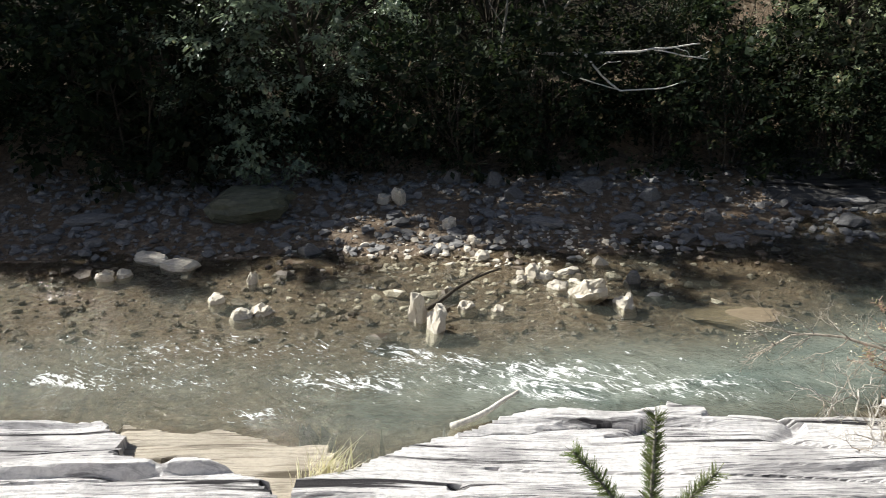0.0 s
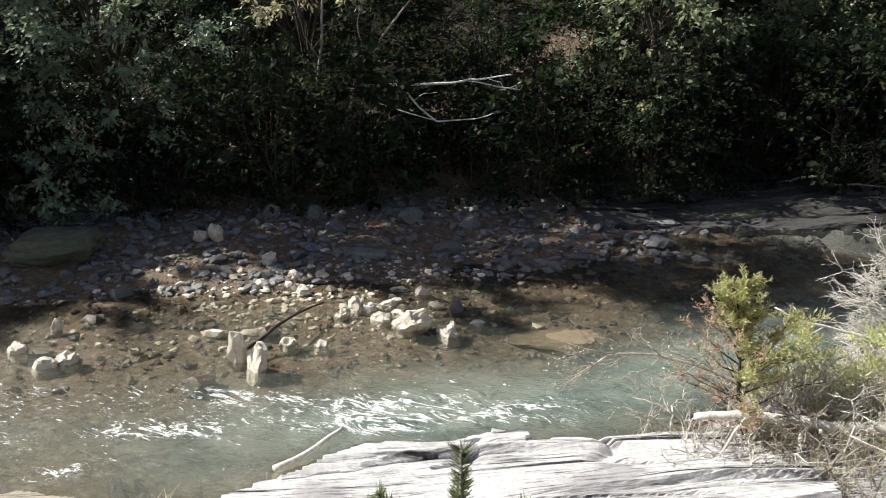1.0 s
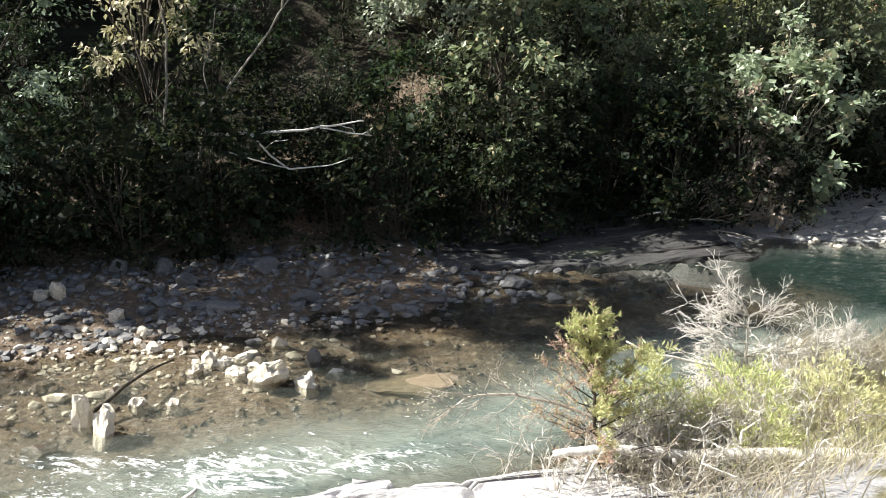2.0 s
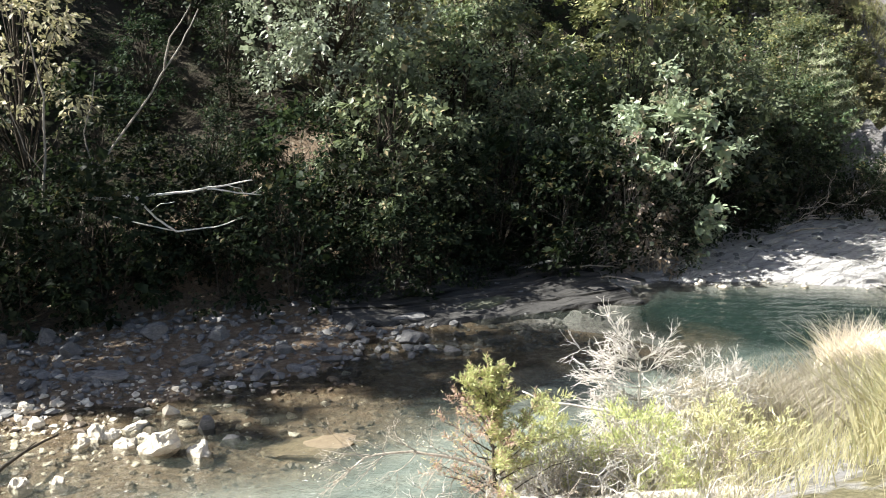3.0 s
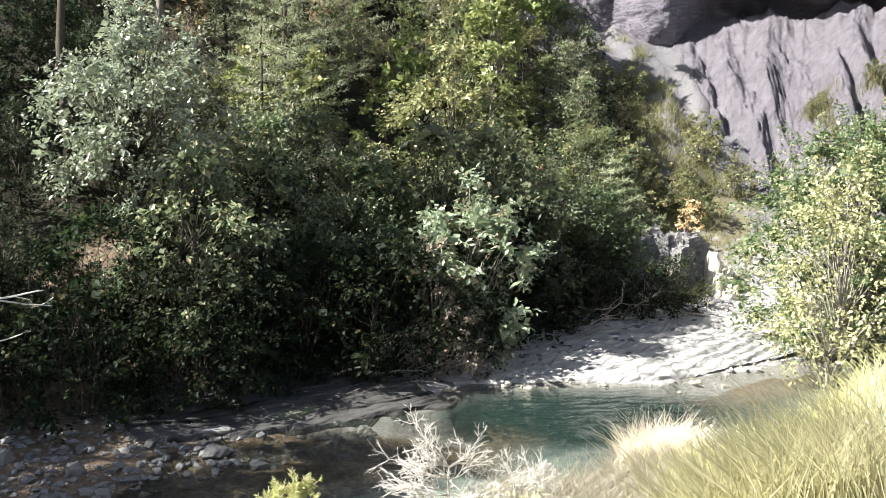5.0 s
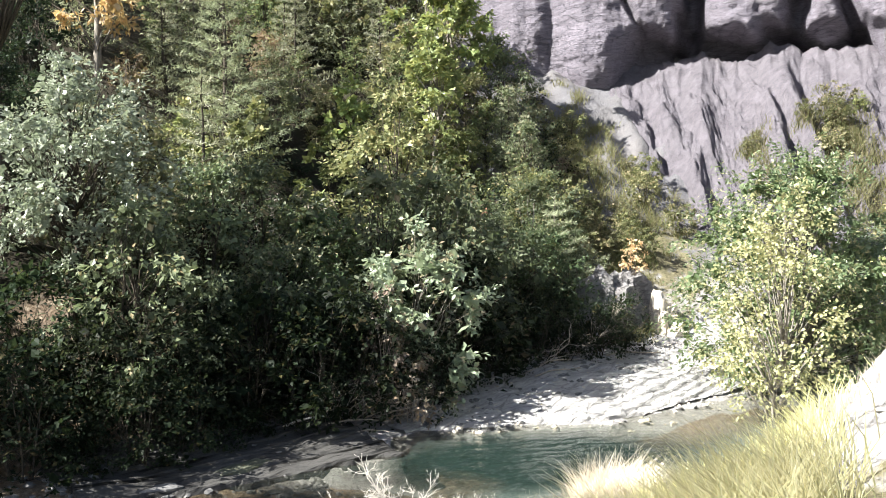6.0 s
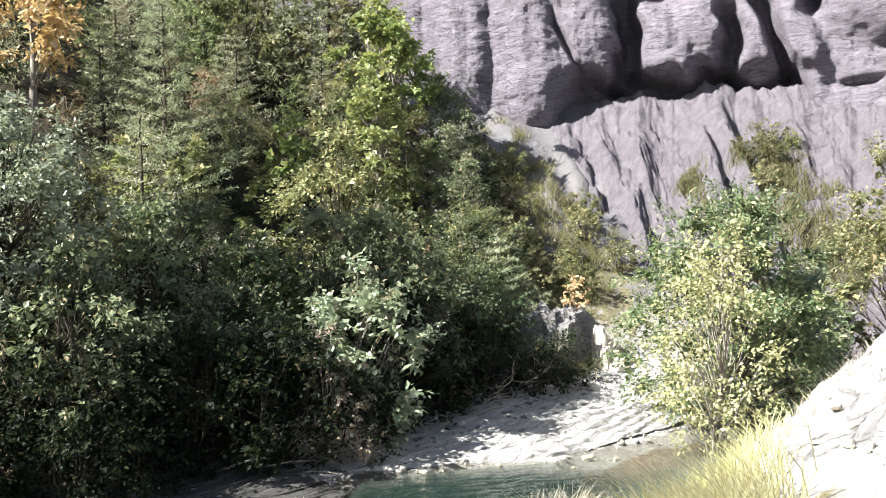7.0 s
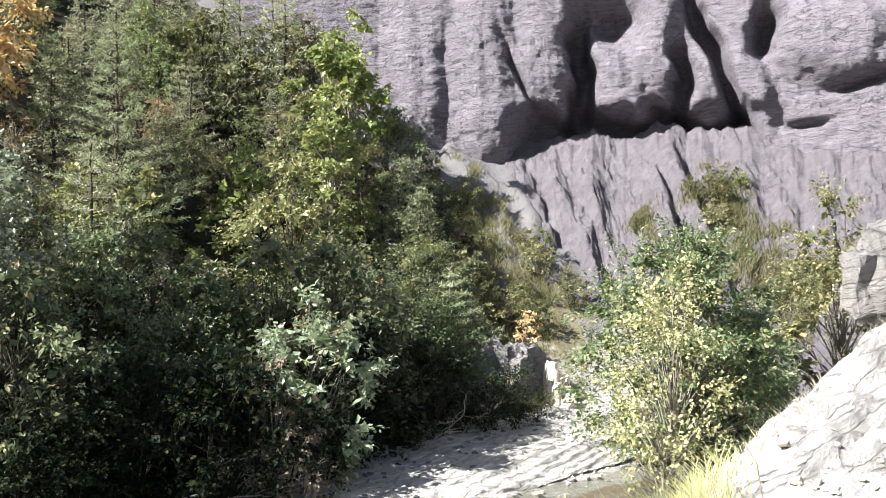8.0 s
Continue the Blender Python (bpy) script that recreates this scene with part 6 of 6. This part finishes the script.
for k, (bearing, far) in enumerate([(44.6, 41), (45.3, 39.5), (45.9, 37.5), (46.4, 36), (44.0, 43), (46.8, 34), (47.2, 32.5), (45.0, 37), (47.6, 36.5), (46.2, 40.5)]):
    x, y = far * math.sin(radians(bearing)), far * math.cos(radians(bearing))
    plant((5, 4, 8)[k % 3], pose(x, y, float(slope_top(x, y)) - 0.05, 0, 0, 70 * k) @ Matrix.Scale(0.5 + 0.08 * (k % 4), 4))
for k in range(30):
    x, y = (TUFTS if k < 18 else PATCHES)[k * 8 % (len(TUFTS) if k < 18 else len(PATCHES))]
    plant(5, pose(x, y, float(slope_top(x, y)) - 0.05, 0, 0, 40 * k) @ Matrix.Scale(0.3 + 0.03 * (k % 9), 4))

def juniper(place, height, seed):
    """A straggling young juniper: a bent stem, rising branches with spiky sprays, green above, brown and half bare below."""
    rngk = np.random.default_rng(seed)
    bush = thing("juniper_bush", "straggling young juniper, lime green on top and reddish brown below", "bush", "", (*place, floor_at(*place) - 0.03))
    wood, green, brown = Geo(), Geo(), Geo()
    stem = wobble((0.12, -0.05, 0), (-0.05, 0.1, height * 0.98), 8, height * 0.02, rngk)
    wood.tube(stem, np.linspace(0.024, 0.006, 9), 6)
    tips = {True: ([], []), False: ([], [])}
    for k in range(64):
        h = 0.12 + 0.86 * (k + rngk.random()) / 64
        root = stem[0] + (stem[-1] - stem[0]) * h
        a = rngk.random() * 6.283
        reach = height * (0.46 * (1 - h) ** 0.75 + 0.06) * (0.35 + 0.9 * rngk.random())
        way = np.array([math.cos(a) - 0.15, math.sin(a), 0.35 + 0.9 * h])
        end = root + way / np.linalg.norm(way) * reach
        line = wobble(root, end, 3, reach * 0.06, rngk)
        wood.tube(line, (0.008, 0.006, 0.004, 0.003), 4)
        fresh = h > 0.38 + 0.16 * rngk.normal() and not (math.cos(a) < -0.45 and h < 0.72)
        if not fresh and math.cos(a) > 0.1 and rngk.random() < 0.65:
            twigs(wood, rngk, line[1], way, reach * 0.5, 0.004, 2, 3, 0.4, 3, 0.7)
            continue
        for j in range(1, 4):
            for _ in range(4):
                tip = line[j] + (way * 0.5 + rngk.normal(0, 0.55, 3) + (0, 0, 0.45)) * (0.075 + 0.05 * rngk.random())
                tips[fresh][0].append(line[j]), tips[fresh][1].append(tip)
    part("stem", wood, BARK, bush)
    green.quads(sprays(rngk, *tips[True], 210, 0.042, 0.009, 0.7))
    part("foliage", green, NEEDLES_FRESH, bush, smooth=False)
    brown.quads(sprays(rngk, *tips[False], 90, 0.04, 0.009, 0.8))
    part("foliage", brown, LEAF_RUSSET, bush, "reddish brown withered needles", smooth=False)
    return bush


def dead_bush(place, height, seed, branches, sweep):
    """A bleached dead bush: one crooked stem with combs of fine twigs swept to one side."""
    rngk = np.random.default_rng(seed)
    bush = thing("dead_bush", "bleached dead bush with combs of fine bare twigs", "bush", "dead bushes on the near bank", (*place, floor_at(*place) - 0.03))
    stem = wobble((0, 0, 0), (0.22 * sweep[0] * height, 0.22 * sweep[1] * height, height), 8, height * 0.035, rngk)
    g = Geo()
    g.tube(stem, np.linspace(0.030, 0.007, 9), 7)
    part("stem", g, DEADWOOD, bush)
    for k in range(branches):
        h = 0.25 + 0.74 * (k + rngk.random()) / branches
        root = stem[min(8, int(round(8 * h)))]
        side = np.array(sweep + (0,)) * (1 if k % 4 else -0.8)
        way = side + rngk.normal(0, 0.38, 3) + (0, 0, 0.30 * h - 0.05)
        g = Geo()
        twigs(g, rngk, root, way, height * (0.22 + 0.30 * (1 - h)) * (0.7 + 0.6 * rngk.random()), 0.0095, 3, 4, 0.35, 3, 0.5, 0.66)
        part("branch", g, DEADWOOD, bush)
    return bush


juniper((4.42, 8.0), 1.62, 41)
put(broadleaf("broom_bush", "yellow-green broom bush on the near bank", "bush", 42, 0.85, 0.5, 26, 3000, 0.065, LEAF_BROOM, TWIG, 0.05, -0.9, 0.2, (0, 0), 9, core=0), 5.2, 8.25, 0, 0.95)
put(broadleaf("broom_bush", "low yellow-green broom bush in the grass", "bush", 43, 0.75, 0.62, 24, 3000, 0.065, LEAF_BROOM, TWIG, 0.05, -0.9, 0.2, (0, 0), 9, core=0), 6.1, 7.9, 0, 1.0)
put(broadleaf("broom_bush", "yellow-green broom bush thinning into the tall grass", "bush", 45, 0.75, 0.6, 24, 2600, 0.065, LEAF_BROOM, TWIG, 0.05, -0.9, 0.2, (0, 0), 9, core=0), 6.9, 7.5, 0, 1.0)
put(broadleaf("broom_bush", "straggling straw-coloured bush beside the log", "bush", 44, 0.7, 0.55, 20, 900, 0.06, STRAW, TWIG, 0.05, -0.3, 0.25, (0, 0), 7, core=0), 4.9, 7.9)
dead_bush((6.85, 8.75), 1.08, 610, 32, (-0.85, 0.4))
dead_bush((7.3, 8.55), 0.85, 611, 12, (0.8, -0.35))
dead_bush((6.55, 8.95), 0.55, 612, 9, (-0.9, 0.3))
dead_bush((7.75, 8.5), 0.7, 613, 10, (0.7, 0.2))
limb("bare_branch", "bleached bare branch reaching out below the dead bush", "branch", [
    ([(6.5, 8.75, 0.62), (6.1, 8.95, 0.70), (5.7, 9.1, 0.78), (5.45, 9.25, 0.90)], 0.022, 0.008), ([(5.9, 9.0, 0.74), (5.6, 8.95, 0.62), (5.4, 8.95, 0.6)], 0.010, 0.004)], DEADWOOD)
limb("fallen_log", "bleached fallen log with broken roots", "log", [
    ([(3.95, 7.85, 0.46), (4.5, 7.7, 0.50), (5.3, 7.4, 0.46), (6.0, 7.15, 0.48), (6.9, 6.8, 0.44)], 0.035, 0.085),
    ([(4.9, 7.55, 0.47), (4.75, 7.35, 0.30), (4.7, 7.2, 0.22)], 0.03, 0.012), ([(5.0, 7.5, 0.46), (5.1, 7.3, 0.25), (5.05, 7.15, 0.15)], 0.025, 0.01),
    ([(5.2, 7.42, 0.45), (5.45, 7.15, 0.32), (5.5, 7.0, 0.18)], 0.03, 0.01), ([(4.4, 7.7, 0.5), (4.2, 7.55, 0.42), (4.0, 7.4, 0.3)], 0.02, 0.008),
    ([(5.6, 7.3, 0.5), (5.7, 7.4, 0.65), (5.9, 7.45, 0.7)], 0.02, 0.008)], DEADWOOD, 8)
ARCH = limb("bare_branch", "arching bare branch with small dry twigs", "branch", [
    ([(4.95, 7.9, 0.42), (4.3, 8.2, 0.72), (3.75, 8.4, 0.86), (3.3, 8.5, 0.84), (3.0, 8.55, 0.62)], 0.022, 0.005),
    ([(3.4, 8.48, 0.85), (3.1, 8.5, 0.92), (2.9, 8.55, 0.98)], 0.007, 0.003)], TWIG)
g, rngk = Geo(), np.random.default_rng(640)
for p in [(4.5, 8.1, 0.62), (4.1, 8.25, 0.78), (3.8, 8.38, 0.85), (3.5, 8.45, 0.86), (3.3, 8.5, 0.84), (3.15, 8.5, 0.75), (4.7, 8.0, 0.52), (4.3, 8.2, 0.7)]:
    for s in (1, -1):
        twigs(g, rngk, np.array(p) - (4.95, 7.9, 0.42), (-0.6, 0.1, 0.5 * s), 0.26, 0.007, 3, 3, 0.4, 3, 0.55)
part("twig_spray", g, TWIG, ARCH)
g = Geo()
g.quads(leaves(rngk, [(-0.5, 0.22, 0.24), (-0.9, 0.36, 0.36), (-1.2, 0.46, 0.42), (-1.5, 0.55, 0.44), (-1.75, 0.6, 0.4), (-1.95, 0.64, 0.3)], [0.22] * 6, 220, 0.022, 0.2, 0.6))
part("withered_leaves", g, STRAW, ARCH, "small pale withered leaves", smooth=False)
for k in range(76):
    x, y = 3.6 + 0.043 * k + rngk.normal(0, 0.1), 7.6 + rngk.normal(0, 0.35)
    bare_tree("dry_brush", "tangle of dry brittle twigs round the log", "brush", 650 + k, (x, y, floor_at(x, y)), (rngk.normal(0, 0.5), rngk.normal(0, 0.4), 0.8), 0.40, 0.015, 3, 3, DEADWOOD if k % 5 else TWIG, 0.7)["group"] = "dry brush by the log"

# young pine right below the camera
PINE = thing("pine_sapling", "tip of a young pine with fresh green needles", "pine sapling", "", (0.6, 2.48, floor_at(0.6, 2.48)))
TIP = 3.53 - floor_at(0.6, 2.48)
rngk = np.random.default_rng(700)
for k, (a, b, r, n) in enumerate([((0, 0, -0.05), (0.005, 0.01, TIP), 0.011, 1700), ((0, 0, TIP - 0.42), (-0.235, -0.01, TIP - 0.10), 0.007, 1500), ((0, 0, TIP - 0.42), (0.20, 0.02, TIP - 0.20), 0.007, 1500), ((0, 0, TIP - 0.40), (0.02, -0.22, TIP - 0.22), 0.007, 1500), ((0, 0, TIP - 0.40), (0.05, 0.22, TIP - 0.22), 0.007, 1500)]):
    line = wobble(a, b, 4, 0.006, rngk)
    g = Geo()
    g.tube(line, np.linspace(r, r * 0.45, 5), 6)
    shoot = part("shoot", g, BARK_PALE, PINE)
    g = Geo()
    lower = line[1] if k == 0 else line[0]
    g.quads(sprays(rngk, [line[i] for i in range(1 if k == 0 else 0, 4)], [line[i + 1] for i in range(1 if k == 0 else 0, 4)], n, 0.040, 0.0036, 0.75))
    part("needles", g, SHOOT, shoot, smooth=False)
